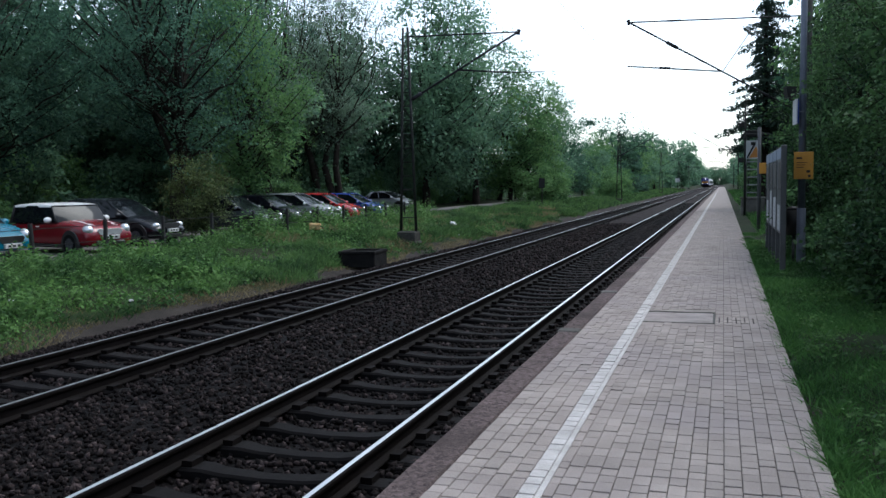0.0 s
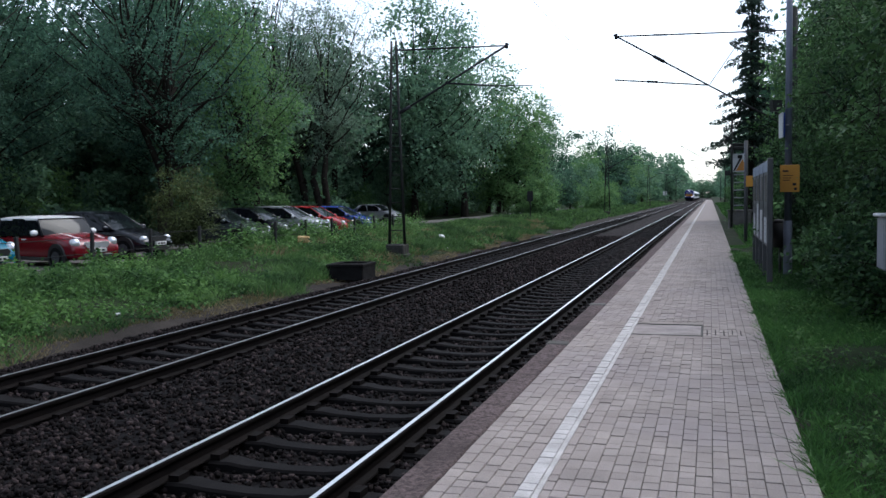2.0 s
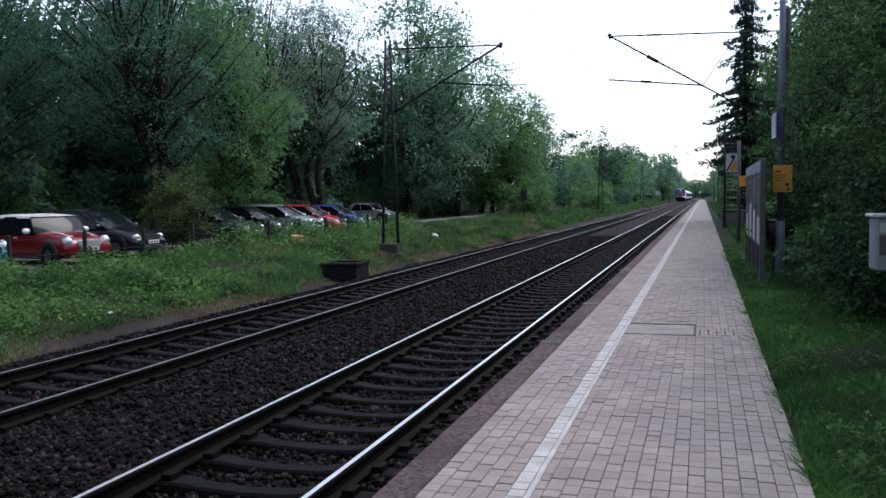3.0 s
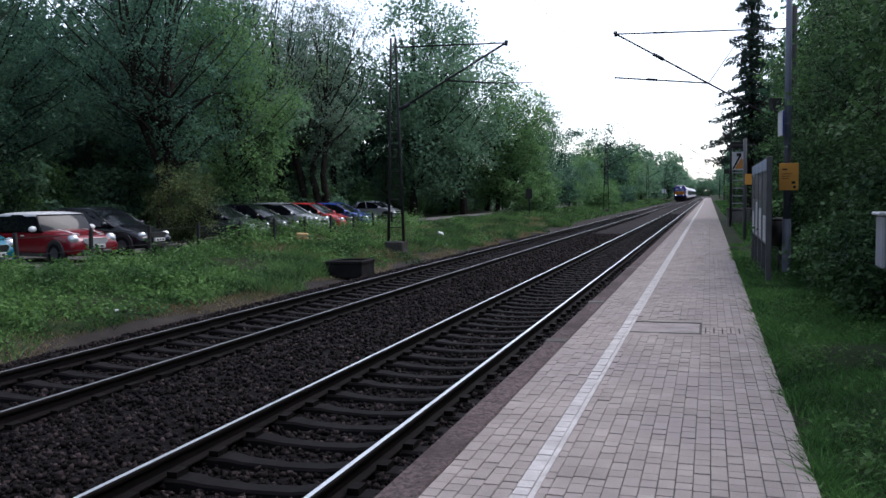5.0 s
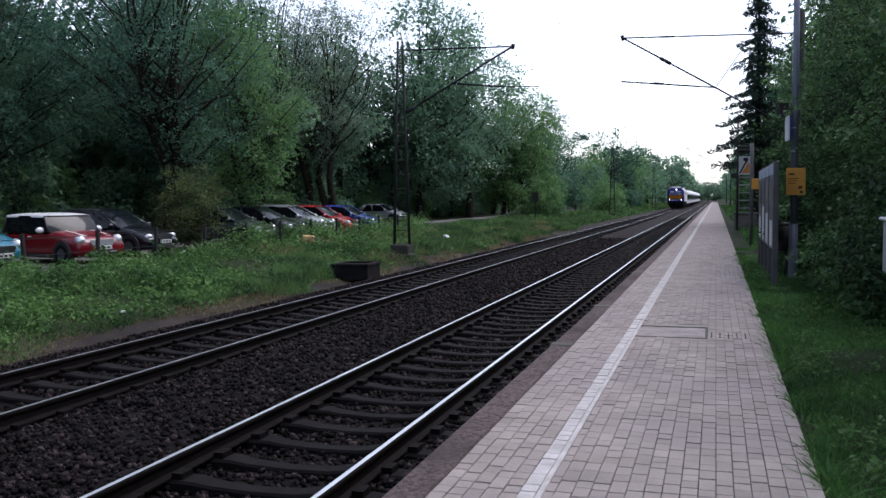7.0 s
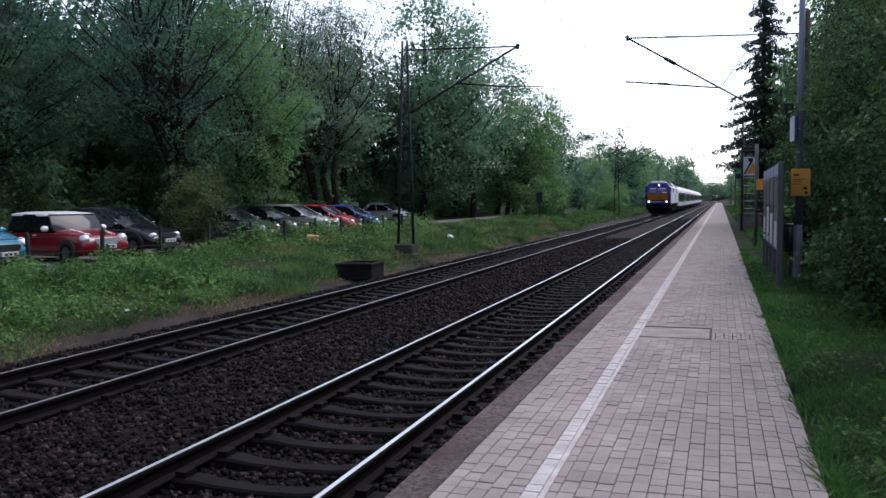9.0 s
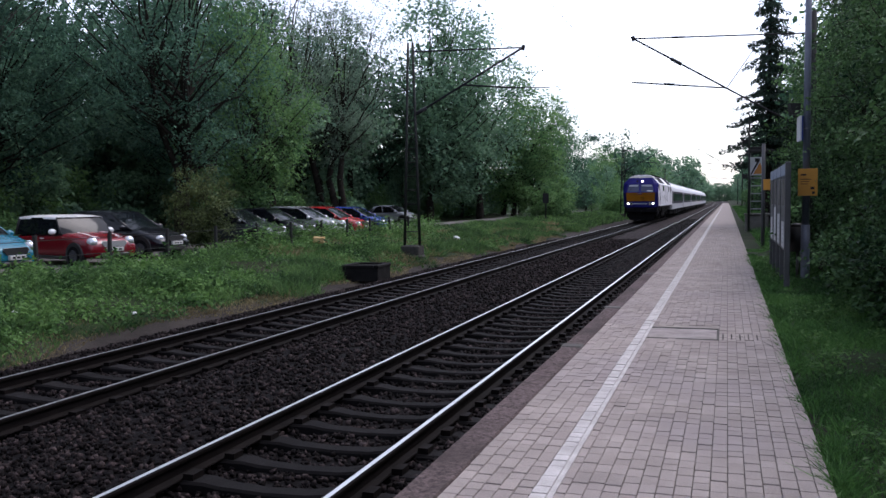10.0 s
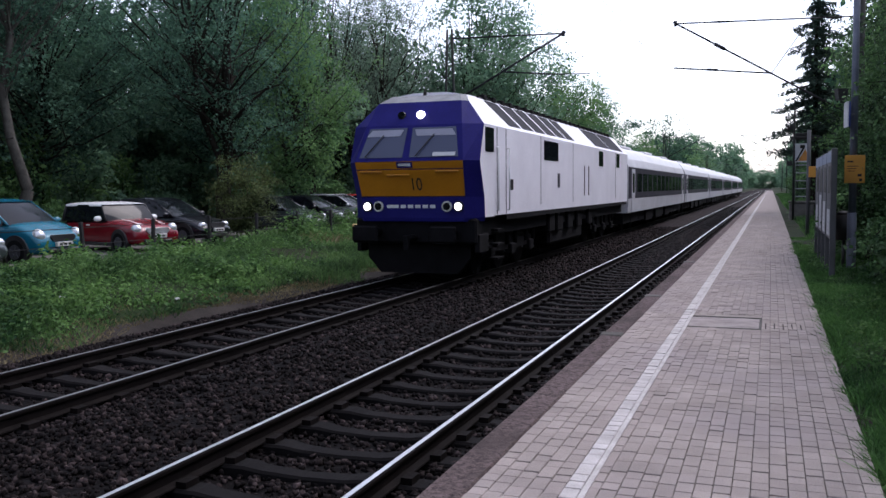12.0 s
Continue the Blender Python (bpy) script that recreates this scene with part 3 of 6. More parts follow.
# the haze-lightened leaf also lifts the shaded undergrowth
UNDER = tree_kind("undergrowth", 18, 3.2, 0.1, 1.9, 0.05, LEAF_HAZE, BARK, 2200, 0.23, 0.34, forks=3, limbs=18, twigs=3, per=13)
HEDGE = tree_kind("hedge", 8, 6.4, 0.0, 2.0, 0.06, LEAF_HEDGE, BARK, 17500, 0.092, 0.24, forks=4, limbs=54, twigs=5, per=35, flat=0.28)
HEDGE_LOW = tree_kind("hedge_low", 28, 1.35, 0.0, 0.85, 0.02, LEAF_HEDGE, BARK, 4200, 0.075, 0.14, forks=4, limbs=24, twigs=4)
HEDGE_TALL = tree_kind("hedge_tall", 19, 13, 0.5, 3.4, 0.14, LEAF_HEDGE, BARK, 20000, 0.135, 0.36, limbs=70, twigs=5)
HEDGE_FAR = tree_kind("hedge_far", 9, 6.4, 0.0, 2.0, 0.07, LEAF_HEDGE, BARK, 4600, 0.19, 0.32, forks=3, limbs=28, twigs=3, per=13)


def spruce_kind(seed, height, width, first):
    r = np.random.default_rng(seed)
    segs, pts = [(np.array([0, 0, -0.1]), np.array([0, 0, height]), 0.2, 0.02)], []
    z = first
    while z < height - 0.3:
        reach = width * (1 - z / height)
        for k in range(8):
            az = r.uniform(0, 2 * math.pi)
            ln = reach * r.uniform(0.6, 1.1)
            d = np.array([math.cos(az), math.sin(az), -0.22])
            p0 = np.array([0, 0, z + r.uniform(-0.15, 0.15)])
            p1 = p0 + d * ln
            segs.append((p0, p1, 0.025, 0.006))
            side = np.array([-d[1], d[0], 0])
            for t in np.linspace(0.1, 1.0, max(4, int(ln * 8))):
                c = p0 + (p1 - p0) * t
                fan = 0.3 * (1.05 - t) + 0.05
                pts += [c + side * r.uniform(-fan, fan) + r.normal(size=3) * 0.03 - np.array([0, 0, r.uniform(0, 0.16)]) for _ in range(9)]
        z += 0.36
    return branch_mesh("spruce_wood", segs, BARK), quads_mesh("spruce_needles", leaf_cards(np.array(pts), 0.19, r, 0.32), NEEDLE)


SPRUCE = spruce_kind(11, 14.5, 3.0, 3.3)


def build_woods():
    r = np.random.default_rng(5)
    # the row behind the parked cars, then deeper rows
    for x, y, k, s in ((-21.6, 31.2, BIG, 1.0), (-24.6, 23.3, PALE, 1.0), (-27.4, 27.5, BROAD, 1.0), (-25.6, 20.6, PALE, 0.95), (-21.6, 36.8, YOUNG, 1.0), (-27, 39, BROAD, 1.05), (-28, 18, MID_FAR, 1.0), (-25.5, 46, THIN, 1.0),
                       (-24.6, 53.6, LEANING, 1.0), (-26.2, 54.2, LEANING, 0.95), (-29, 56, BIG, 1.05), (-27.6, 62, THIN, 1.1), (-23.5, 69, BROAD_FAR, 1.4), (-21.2, 76, BROAD_FAR, 1.32), (-19.8, 83, YOUNG_TALL, 1.36), (-18.9, 88, YOUNG_TALL, 1.12),
                       (-18.6, 97, BROAD_FAR, 0.98), (-18.0, 104, DARK_FAR, 0.8), (-29, 49, MID_FAR, 1.05), (-31, 43, MID_FAR, 1.25), (-33, 55, MID_FAR, 1.3), (-31, 66, MID_FAR, 1.2), (-29, 60, MID_FAR, 1.1), (-28, 69, DARK_FAR, 1.1), (-26, 77, MID_FAR, 1.0), (-26, 86, DARK_FAR, 0.95), (-24, 96, MID_FAR, 0.85)):
        plant(k, "tree", x, y, r.uniform(0, 360), s * r.uniform(0.97, 1.04), "spring-green broadleaf tree at the edge of the wood", group="wood behind the car park")
    for x, y, k in [(r.uniform(-37, -31), 14 + 5.2 * i + r.uniform(-1.5, 1.5), (MID_FAR, DARK_FAR, DARK_FAR)[i % 3]) for i in range(12)] + \
                   [(r.uniform(-50, -40), 20 + 8 * i + r.uniform(-2, 2), DEEP) for i in range(7)]:
        plant(k, "tree", x, y, r.uniform(0, 360), r.uniform(1.05, 1.3), "dark broadleaf tree deep in the wood", group="wood behind the car park")
    for i in range(20):
        y = 107 + 9 * i + r.uniform(-2, 2)
        s = float(np.interp(y, (134, 142, 158, 260), (0.45, 0.55, 1.04, 1.14)))
        plant((MID_FAR, YOUNG_FAR, DARK_FAR, YOUNG_FAR)[i % 4], "tree", r.uniform(-22, -18), y, r.uniform(0, 360), s * r.uniform(0.92, 1.12), "spring-green tree beside the railway line", group="trees along the line")
        plant((DARK_FAR, MID_FAR)[i % 2], "tree", r.uniform(-32, -26), y + 4, r.uniform(0, 360), s * r.uniform(0.82, 0.92), "green tree beside the railway line", group="trees along the line")
    for i in range(22):
        plant(DISTANT, "tree", r.uniform(-21, -14), 285 + 20 * i, r.uniform(0, 360), r.uniform(1.1, 1.4), "distant green tree beside the line", group="trees along the line")
        plant(DISTANT, "tree", r.uniform(8, 11), 210 + 22 * i, r.uniform(0, 360), r.uniform(1.1, 1.35), "distant green tree beside the line", group="trees along the line")
    for i in range(26):
        plant(DISTANT, "tree", -24 + 2.2 * i, 760 + 40 * (i % 2) + r.uniform(-20, 20), r.uniform(0, 360), 1.2, "distant green tree where the line bends away", group="trees along the line")
    for i in range(22):
        plant(DISTANT, "tree", r.uniform(-72, -54), 18 + 6.5 * i, r.uniform(0, 360), r.uniform(1.0, 1.25), "dark broadleaf tree deep in the wood", group="wood behind the car park")
    for i in range(12):
        plant((MID_FAR, YOUNG_FAR)[i % 2], "tree", r.uniform(-27.5, -24.0), 69 + 3.4 * i, r.uniform(0, 360), r.uniform(0.38, 0.55), "low tree under the wood's edge, its green paled to suggest haze", group="wood behind the car park")
    # both rows stand out of view, added to cut low light from behind
    for i in range(9):
        plant(DEEP, "tree", r.uniform(-26, -23), 5 - 6.5 * i, r.uniform(0, 360), r.uniform(1.0, 1.2), "unseen broadleaf tree added to block light on the car park side", group="wood behind the car park")
        plant(DEEP, "tree", r.uniform(8.0, 9.5), -2 - 7 * i, r.uniform(0, 360), r.uniform(0.9, 1.1), "dark-green tree behind the platform", group="trees along the platform")
    # undergrowth at the foot of the wood
    for i in range(22):
        plant(UNDER, "bush", r.uniform(-46, -42), 22 + 3.2 * i, r.uniform(0, 360), r.uniform(2.0, 2.6), "tall dark thicket inside the wood", "bush", "undergrowth")
    for i in range(22):
        plant(UNDER, "bush", r.uniform(-39, -34), 12 + 5 * i + r.uniform(-1, 1), r.uniform(0, 360), r.uniform(1.8, 2.4), "tall dark thicket inside the wood", "bush", "undergrowth")
    for i in range(36):
        plant((UNDER, UNDER, SHRUB_Y)[i % 3], "bush", r.uniform(-30, -27) + 0.05 * i, 13 + 2.6 * i, r.uniform(0, 360), r.uniform(0.8, 1.3), "green undergrowth bush at the edge of the wood", "bush", "undergrowth")
    for x, y, k, s in ((-18.3, 27.9, SHRUB_FINE, 1.0), (-15.8, 80, SHRUB_Y, 1.1), (-16.0, 86, SHRUB_Y, 1.2), (-17, 90, SHRUB_Y, 1.0), (-14.2, 116, SHRUB_Y, 1.25), (-14.6, 124, SHRUB_Y, 1.2),
                       (-15, 140, SHRUB_Y, 1.2), (-15, 155, SHRUB, 1.2), (-15, 170, SHRUB, 1.3)):
        plant(k, "bush", x, y, r.uniform(0, 360), s, "leafy spring-green bush on the railway verge", "bush", "verge bushes")
    # the hedge and wood along the platform
    for i in range(9):
        plant(HEDGE, "bush", 3.6 + 0.25 * (i % 2), 8.0 + 2.2 * i, r.uniform(0, 360), r.uniform(0.95, 1.12), "dense dark-green bush behind the platform", "bush", "bushes along the platform")
    for i in range(7):
        plant(HEDGE_TALL, "tree", (7.2, 7.4, 7.2, 6.2, 5.8, 6.0, 6.6)[i], 7 + 7 * i, r.uniform(0, 360), r.uniform(0.97, 1.1), "dark-green tree with small leaves behind the platform", group="trees along the platform")
    for i in range(19):
        plant((DARK_FAR, MID_FAR, DARK_FAR)[i % 3], "tree", r.uniform(7.8, 8.2) if i < 7 else r.uniform(7.2, 8.0), 54 + 8 * i, r.uniform(0, 360), r.uniform(0.95, 1.1), "dark-green tree behind the platform", group="trees along the platform")
    for i in range(26):
        plant((HEDGE_FAR, SHRUB_Y, HEDGE_FAR)[i % 3], "bush", r.uniform(3.7, 4.5) + 0.02 * i, 30 + 5 * i, r.uniform(0, 360), r.uniform(0.95, 1.2), "green bush behind the platform", "bush", "bushes along the platform")
    for i in range(4):
        plant((MID_FAR, DARK_FAR)[i % 2], "tree", 9.2 + 0.1 * i, 50 + 9 * i, r.uniform(0, 360), 1.02, "dark-green tree behind the platform", group="trees along the platform")
    for x, y in ((6.1, 36), (6.2, 44), (6.6, 51)):
        plant(YOUNG_TALL, "tree", x, y, r.uniform(0, 360), 1.05, "light green tree behind the platform", group="trees along the platform")
    for x, y, s in ((3.2, 13.6, 0.72), (3.1, 16.2, 0.72), (2.95, 20.9, 0.8), (2.95, 23.6, 0.85)):
        plant(HEDGE, "bush", x, y, r.uniform(0, 360), s, "low dark-green bush leaning towards the platform", "bush", "bushes along the platform")
    for x, y, s in ((2.25, 11.6, 0.95), (2.1, 12.8, 1.0), (2.15, 14.1, 1.15), (2.15, 15.5, 1.0), (2.75, 9.1, 0.6), (2.8, 7.9, 0.75), (2.0, 20.3, 1.1), (2.1, 22.0, 1.2)):
        plant(HEDGE_LOW, "bush", x, y, r.uniform(0, 360), s, "low leafy bush spreading over the grass", "bush", "bushes along the platform")
    plant(HEDGE, "bush", 3.25, 12.2, 80, 0.66, "low dark-green bush leaning towards the platform", "bush", "bushes along the platform")
    plant(SPRUCE, "spruce", 2.45, 58, 40, 1.25, "tall dark spruce with drooping branches beside the platform", "tree")


build_woods()


# ---- grass and weeds ----
def blades(r, x, y, height, width):
    """Bent blades of one quad each, a point at the tip."""
    n = len(x)
    z = np.interp(x, [p[0] for p in GROUND_Z], [p[1] for p in GROUND_Z])
    az = r.uniform(0, 2 * math.pi, n)
    side = np.stack([np.cos(az), np.sin(az), np.zeros(n)], 1)
    lean = np.stack([r.normal(size=n) * 0.45, r.normal(size=n) * 0.45, np.ones(n)], 1)
    root = np.stack([x, y, z - 0.03], 1)
    h = (height * r.uniform(0.5, 1.3, n))[:, None]
    w = (width * r.uniform(0.7, 1.4, n))[:, None]
    midp = root + lean * h * 0.55
    tip = root + lean * h * np.array([1.5, 1.5, 0.98])
    return np.stack([root, midp + side * w, tip, midp - side * w], 1).reshape(-1, 3)


def build_grass():
    r = np.random.default_rng(31)
    n = 95000
    y = 8 + 62 * r.random(n) ** 1.6
    edge = -10.6 + 0.45 * np.sin(y * 0.7) + 0.3 * np.sin(y * 1.9 + 1)
    x = edge - (6.2 * r.random(n) ** 0.95)
    patch = 0.5 + 0.5 * np.sin(x * 1.3 + 1.1 * np.sin(y * 0.55)) * np.sin(y * 0.43 + x * 0.4)
    keep = (r.random(n) < 0.35 + 0.9 * patch) & ((x > -15.65) | (y > 26.0))
    x, y, patch = x[keep], y[keep], patch[keep]
    h = 0.07 + 0.3 * patch
    v = blades(r, x, y, h * (1 + y * 0.006), 0.006 * (1 + y * 0.05))
    tagged(new("verge_grass", quads_mesh("verge_grass", v, VERGE_GRASS)), "long uneven green grass on the railway bank", "grass", kind="stuff")
    # mounds of nettles and broad-leaved weeds, highest in the middle of the bank
    k, per = 1900, 56
    mx, my = r.uniform(-16.6, -10.7, k), 9 + 52 * r.random(k) ** 1.35
    lush = np.array([noise.noise((a * 0.42, b * 0.3, 5)) + 0.6 * noise.noise((a * 1.1, b * 0.9, 8)) for a, b in zip(mx, my)]) - 0.012 * (my - 22)
    keep = (lush > -0.12) & ((mx > -15.6) | (my > 26.0))
    mx, my, lush = mx[keep], my[keep], np.clip(lush[keep] + 0.35, 0.3, 1.1)
    k = len(mx)
    rad = r.uniform(0.16, 0.5, k)
    top = rad * r.uniform(0.5, 1.5, k) * (0.45 + lush) * np.clip((mx + 18.0) / 3, 0.45, 1) * np.clip((-10.3 - mx) / 1.2, 0.35, 1)
    d = r.normal(size=(k, per, 3))
    d[:, :, 2] = np.abs(d[:, :, 2]) + 0.05
    d /= np.linalg.norm(d, axis=2, keepdims=True)
    reach = r.uniform(0.55, 1.12, (k, per, 1))
    p = d * reach * np.stack([rad, rad, top], 1)[:, None]
    p[:, :, 0] += mx[:, None]
    p[:, :, 1] += my[:, None]
    p[:, :, 2] += np.interp(p[:, :, 0], [q[0] for q in GROUND_Z], [q[1] for q in GROUND_Z]) + 0.02
    face = (d + np.array([0, 0, 0.9])).reshape(-1, 3)
    face /= np.linalg.norm(face, axis=1, keepdims=True)
    size = np.repeat(r.uniform(0.055, 0.125, k) * (1 + 0.006 * my), per)[:, None]
    tagged(new("verge_weeds", quads_mesh("verge_weeds", leaf_cards(p.reshape(-1, 3), size, r, 0.5, face, 0.45), WEED)), "mounds of light green nettles and weeds on the railway bank", "weeds", kind="stuff")
    # tall brambles along the fence before the farther cars
    k, per = 70, 150
    my = r.uniform(26.5, 47, k)
    mx = -16.6 + 0.9 * r.random(k) + 0.25 * np.sin(my)
    rad, top = r.uniform(0.35, 0.75, k), r.uniform(0.5, 1.05, k)
    d = r.normal(size=(k, per, 3))
    d[:, :, 2] = np.abs(d[:, :, 2])
    d /= np.linalg.norm(d, axis=2, keepdims=True)
    p = d * r.uniform(0.5, 1.15, (k, per, 1)) * np.stack([rad, rad, top], 1)[:, None] + np.stack([mx, my, np.full(k, 0.3)], 1)[:, None]
    face = (d + np.array([0, 0, 0.8])).reshape(-1, 3)
    tagged(new("brambles", quads_mesh("brambles", leaf_cards(p.reshape(-1, 3), 0.12, r, 0.55, face, 0.5), WEED)), "tall green brambles along the car park fence", "brambles", kind="stuff")
    n = 9000
    y = 26 + 46 * r.random(n) ** 1.2
    x = -10.9 - 5.0 * r.random(n)
    keep = np.sin(x * 1.7 + y * 0.5) * np.sin(y * 0.9 - x * 0.6) > 0.15
    tagged(new("dry_verge_grass", quads_mesh("dry_verge_grass", blades(r, x[keep], y[keep], np.full(keep.sum(), 0.3), 0.008 + 0.0003 * y[keep]), STRAW)), "dry brown grass stalks on the railway bank", "grass", kind="stuff")
    # dry grass where bank meets ballast
    n = 16000
    y = 6 + 50 * r.random(n) ** 1.4
    x = -10.2 - 0.85 * r.random(n) + 0.3 * np.sin(y * 0.8)
    tagged(new("dry_grass", quads_mesh("dry_grass", blades(r, x, y, np.full(n, 0.09), 0.006 + 0.0002 * y), STRAW)), "thin dry grass beside the ballast", "grass", kind="stuff")
    # the strip beside the platform
    n = 90000
    y = 4.2 + 26 * r.random(n) ** 1.7
    x = 0.62 + 0.06 * np.sin(y * 2.1) + 0.06 * np.sin(y * 5.3) + 1.9 * r.random(n) ** 0.85
    patch = 0.5 + 0.5 * np.sin(x * 3.1 + y) * np.sin(y * 0.8 - x)
    v = blades(r, x, y, 0.05 + 0.07 * patch + 0.05 * np.clip(x - 1.2, 0, 1), 0.0032 * (1 + y * 0.06))
    tagged(new("platform_grass", quads_mesh("platform_grass", v, GRASS)), "short green grass along the platform edge", "grass", kind="stuff")
    # tufts and low weeds that creep over the kerb
    cy = np.repeat(4.5 + 22 * r.random(150) ** 1.3, 90)
    cx = np.repeat(r.uniform(0.57, 0.8, 150), 90)
    reach = np.repeat(r.uniform(0.03, 0.09, 150), 90)
    tall = np.repeat(r.uniform(0.06, 0.14, 150), 90)
    x, y = cx + r.normal(size=len(cx)) * reach, cy + r.normal(size=len(cx)) * reach * 2
    v = blades(r, x, y, tall, 0.0036 * (1 + y * 0.06))
    v[:, 2] = np.where(v[:, 0] < 0.6, np.maximum(v[:, 2], 0.37), v[:, 2])
    tagged(new("kerb_grass", quads_mesh("kerb_grass", v, GRASS)), "ragged grass tufts creeping over the platform edge", "grass", kind="stuff")
    c = np.stack([r.uniform(0.75, 2.2, 150), 5 + 20 * r.random(150)], 1)
    cx, cy = np.repeat(c[:, 0], 40), np.repeat(c[:, 1], 40)
    px, py = cx + r.normal(size=len(cx)) * 0.09, cy + r.normal(size=len(cx)) * 0.12
    pz = np.interp(px, [p[0] for p in GROUND_Z], [p[1] for p in GROUND_Z]) + r.random(len(px)) * 0.16
    tagged(new("platform_weeds", quads_mesh("platform_weeds", leaf_cards(np.stack([px, py, pz], 1), 0.05, r, 0.5, np.array([0, 0, 1.0]), 0.5), WEED)), "low leafy weeds in the grass beside the platform", "weeds", kind="stuff")
    n = 16000
    y = 28 + 150 * r.random(n) ** 1.3
    x = 1.1 + 2.6 * r.random(n)
    tagged(new("far_platform_grass", quads_mesh("far_platform_grass", blades(r, x, y, np.full(n, 0.25), 0.012 + 0.0003 * y), GRASS)), "grass along the far platform edge", "grass", kind="stuff")
    n = 18000
    y = 68 + 200 * r.random(n) ** 1.3
    x = -10.6 - 5.6 * r.random(n)
    tagged(new("far_verge_grass", quads_mesh("far_verge_grass", blades(r, x, y, np.full(n, 0.4), 0.02 + 0.0004 * y), VERGE_GRASS)), "rough grass on the distant railway bank", "grass", kind="stuff")


build_grass()


# ---- parked cars ----
CAR_SHAPES = {
    # belt, bonnet height at the windscreen and at the nose, then along the length: windscreen foot, roof front, roof rear, rear foot; roof half width
    "mini": (0.9, 0.93, 0.8, 0.665, 0.575, 0.05, 0.012, 0.84),
    "hatch": (0.92, 0.95, 0.74, 0.745, 0.53, 0.17, 0.03, 0.76),
    "estate": (0.95, 1.0, 0.82, 0.77, 0.56, 0.09, 0.02, 0.78),
}


def grid_part(name, rows, material, parent, label=""):
    """A smooth sheet through rows of points."""
    n = len(rows[0])
    faces = [(a * n + i, a * n + i + 1, (a + 1) * n + i + 1, (a + 1) * n + i) for a in range(len(rows) - 1) for i in range(n - 1)]
    return part(name, mesh_of(name, [p for row in rows for p in row], faces, material, smooth=True), None, parent, label)


def build_car(name, m, label, length, height, width, paint, roof_paint=None, style="hatch", group="parked cars"):
    car = thing(name, m, label, "car", group)
    hw, L, H = width / 2, length, height
    belt, cowl_z, nose_z, cowl, roof_f, roof_r, foot_r, top_w = CAR_SHAPES[style]
    # lower body from tail to nose (+x)
    rings = []
    for x, zb, zt, w in ((0.0, 0.42, 0.76, 0.84), (0.012, 0.32, 0.85, 0.92), (0.05, 0.25, belt, 0.97), (0.2, 0.2, belt, 1), (0.45, 0.19, belt, 1), (cowl - 0.03, 0.19, (belt + cowl_z) / 2, 1), (cowl + 0.02, 0.19, cowl_z, 1),
                         ((cowl + 0.92) / 2, 0.19, (cowl_z * 0.55 + nose_z * 0.45) + 0.02, 0.99), (0.92, 0.2, nose_z, 0.95), (0.972, 0.23, nose_z - 0.1, 0.89), (0.994, 0.28, 0.54, 0.82)):
        w *= hw
        half = [(w * 0.84, zb), (w * 0.985, zb + 0.1), (w, zb + 0.25), (w * 0.99, zt - 0.14), (w * 0.93, zt - 0.03), (w * 0.55, zt + 0.02)]
        rings.append([(x * L, -y, z) for y, z in half] + [(x * L, y, z) for y, z in half[::-1]])
    F = [(k * 12 + q, k * 12 + (q + 1) % 12, (k + 1) * 12 + (q + 1) % 12, (k + 1) * 12 + q) for k in range(len(rings) - 1) for q in range(12)]
    F += [tuple(range(11, -1, -1)), tuple(range((len(rings) - 1) * 12, len(rings) * 12))]
    body = part("body", mesh_of("body", [p for ring in rings for p in ring], F, paint, smooth=True), None, car)
    sub = body.modifiers.new("smooth", "SUBSURF")
    sub.levels = sub.render_levels = 2
    # glasshouse: bowed screens, side glass between pillars, a crowned roof
    wb, wt, zr, zb = hw * 0.93, hw * top_w, H - 0.06, belt - 0.04
    us = [-1, -0.8, -0.4, 0, 0.4, 0.8, 1]

    def front(f, u):
        low, high = cowl * L + 0.05 - 0.13 * u * u, roof_f * L - 0.08 * u * u
        return (low + (high - low) * f + 0.03 * math.sin(math.pi * f), u * (wb + (wt - wb) * f), zb + 0.03 + (zr - zb - 0.03) * f)

    def rear(f, u):
        low, high = foot_r * L + 0.1 * u * u, roof_r * L + 0.06 * u * u
        return (low + (high - low) * f - 0.03 * math.sin(math.pi * f), u * (wb + (wt - wb) * f), zb + (zr - zb) * f)

    fs = (0, 0.25, 0.5, 0.75, 1)
    grid_part("windscreen", [[front(f, u) for u in us] for f in fs], GLASS_CAR, car, "sky-reflecting windscreen")
    grid_part("rear_window", [[rear(f, u) for u in us] for f in fs], GLASS_DARK, car)
    for sy in (-1, 1):
        side = []
        for f in fs:
            a, b = Vector(rear(f, sy)), Vector(front(f, sy))
            side.append([tuple(a.lerp(b, q / 6) + Vector((0, sy * 0.025 * math.sin(math.pi * q / 6), 0))) for q in range(7)])
        grid_part("side_window", side, GLASS_DARK, car, "dark tinted side windows")
        bars = [(front(0, sy), front(1, sy), 0.028), (rear(0, sy), rear(1, sy), 0.05)]
        if style != "mini":
            mid = [Vector(rear(f, sy)).lerp(Vector(front(f, sy)), 0.5) + Vector((0, sy * 0.03, 0)) for f in (0, 1)]
            bars += [(mid[0], mid[1], 0.03), (Vector(rear(0.0, sy)) + Vector((0.28, 0, 0)), Vector(rear(1, sy)) + Vector((0.1, 0, 0)), 0.07)]
        for a, b, rad in bars:
            bm = bmesh.new()
            tube(bm, a, b, rad, rad * 0.8, n=8)
            part("pillar", bm, BLACK if style == "mini" else paint, car)
    rows = []
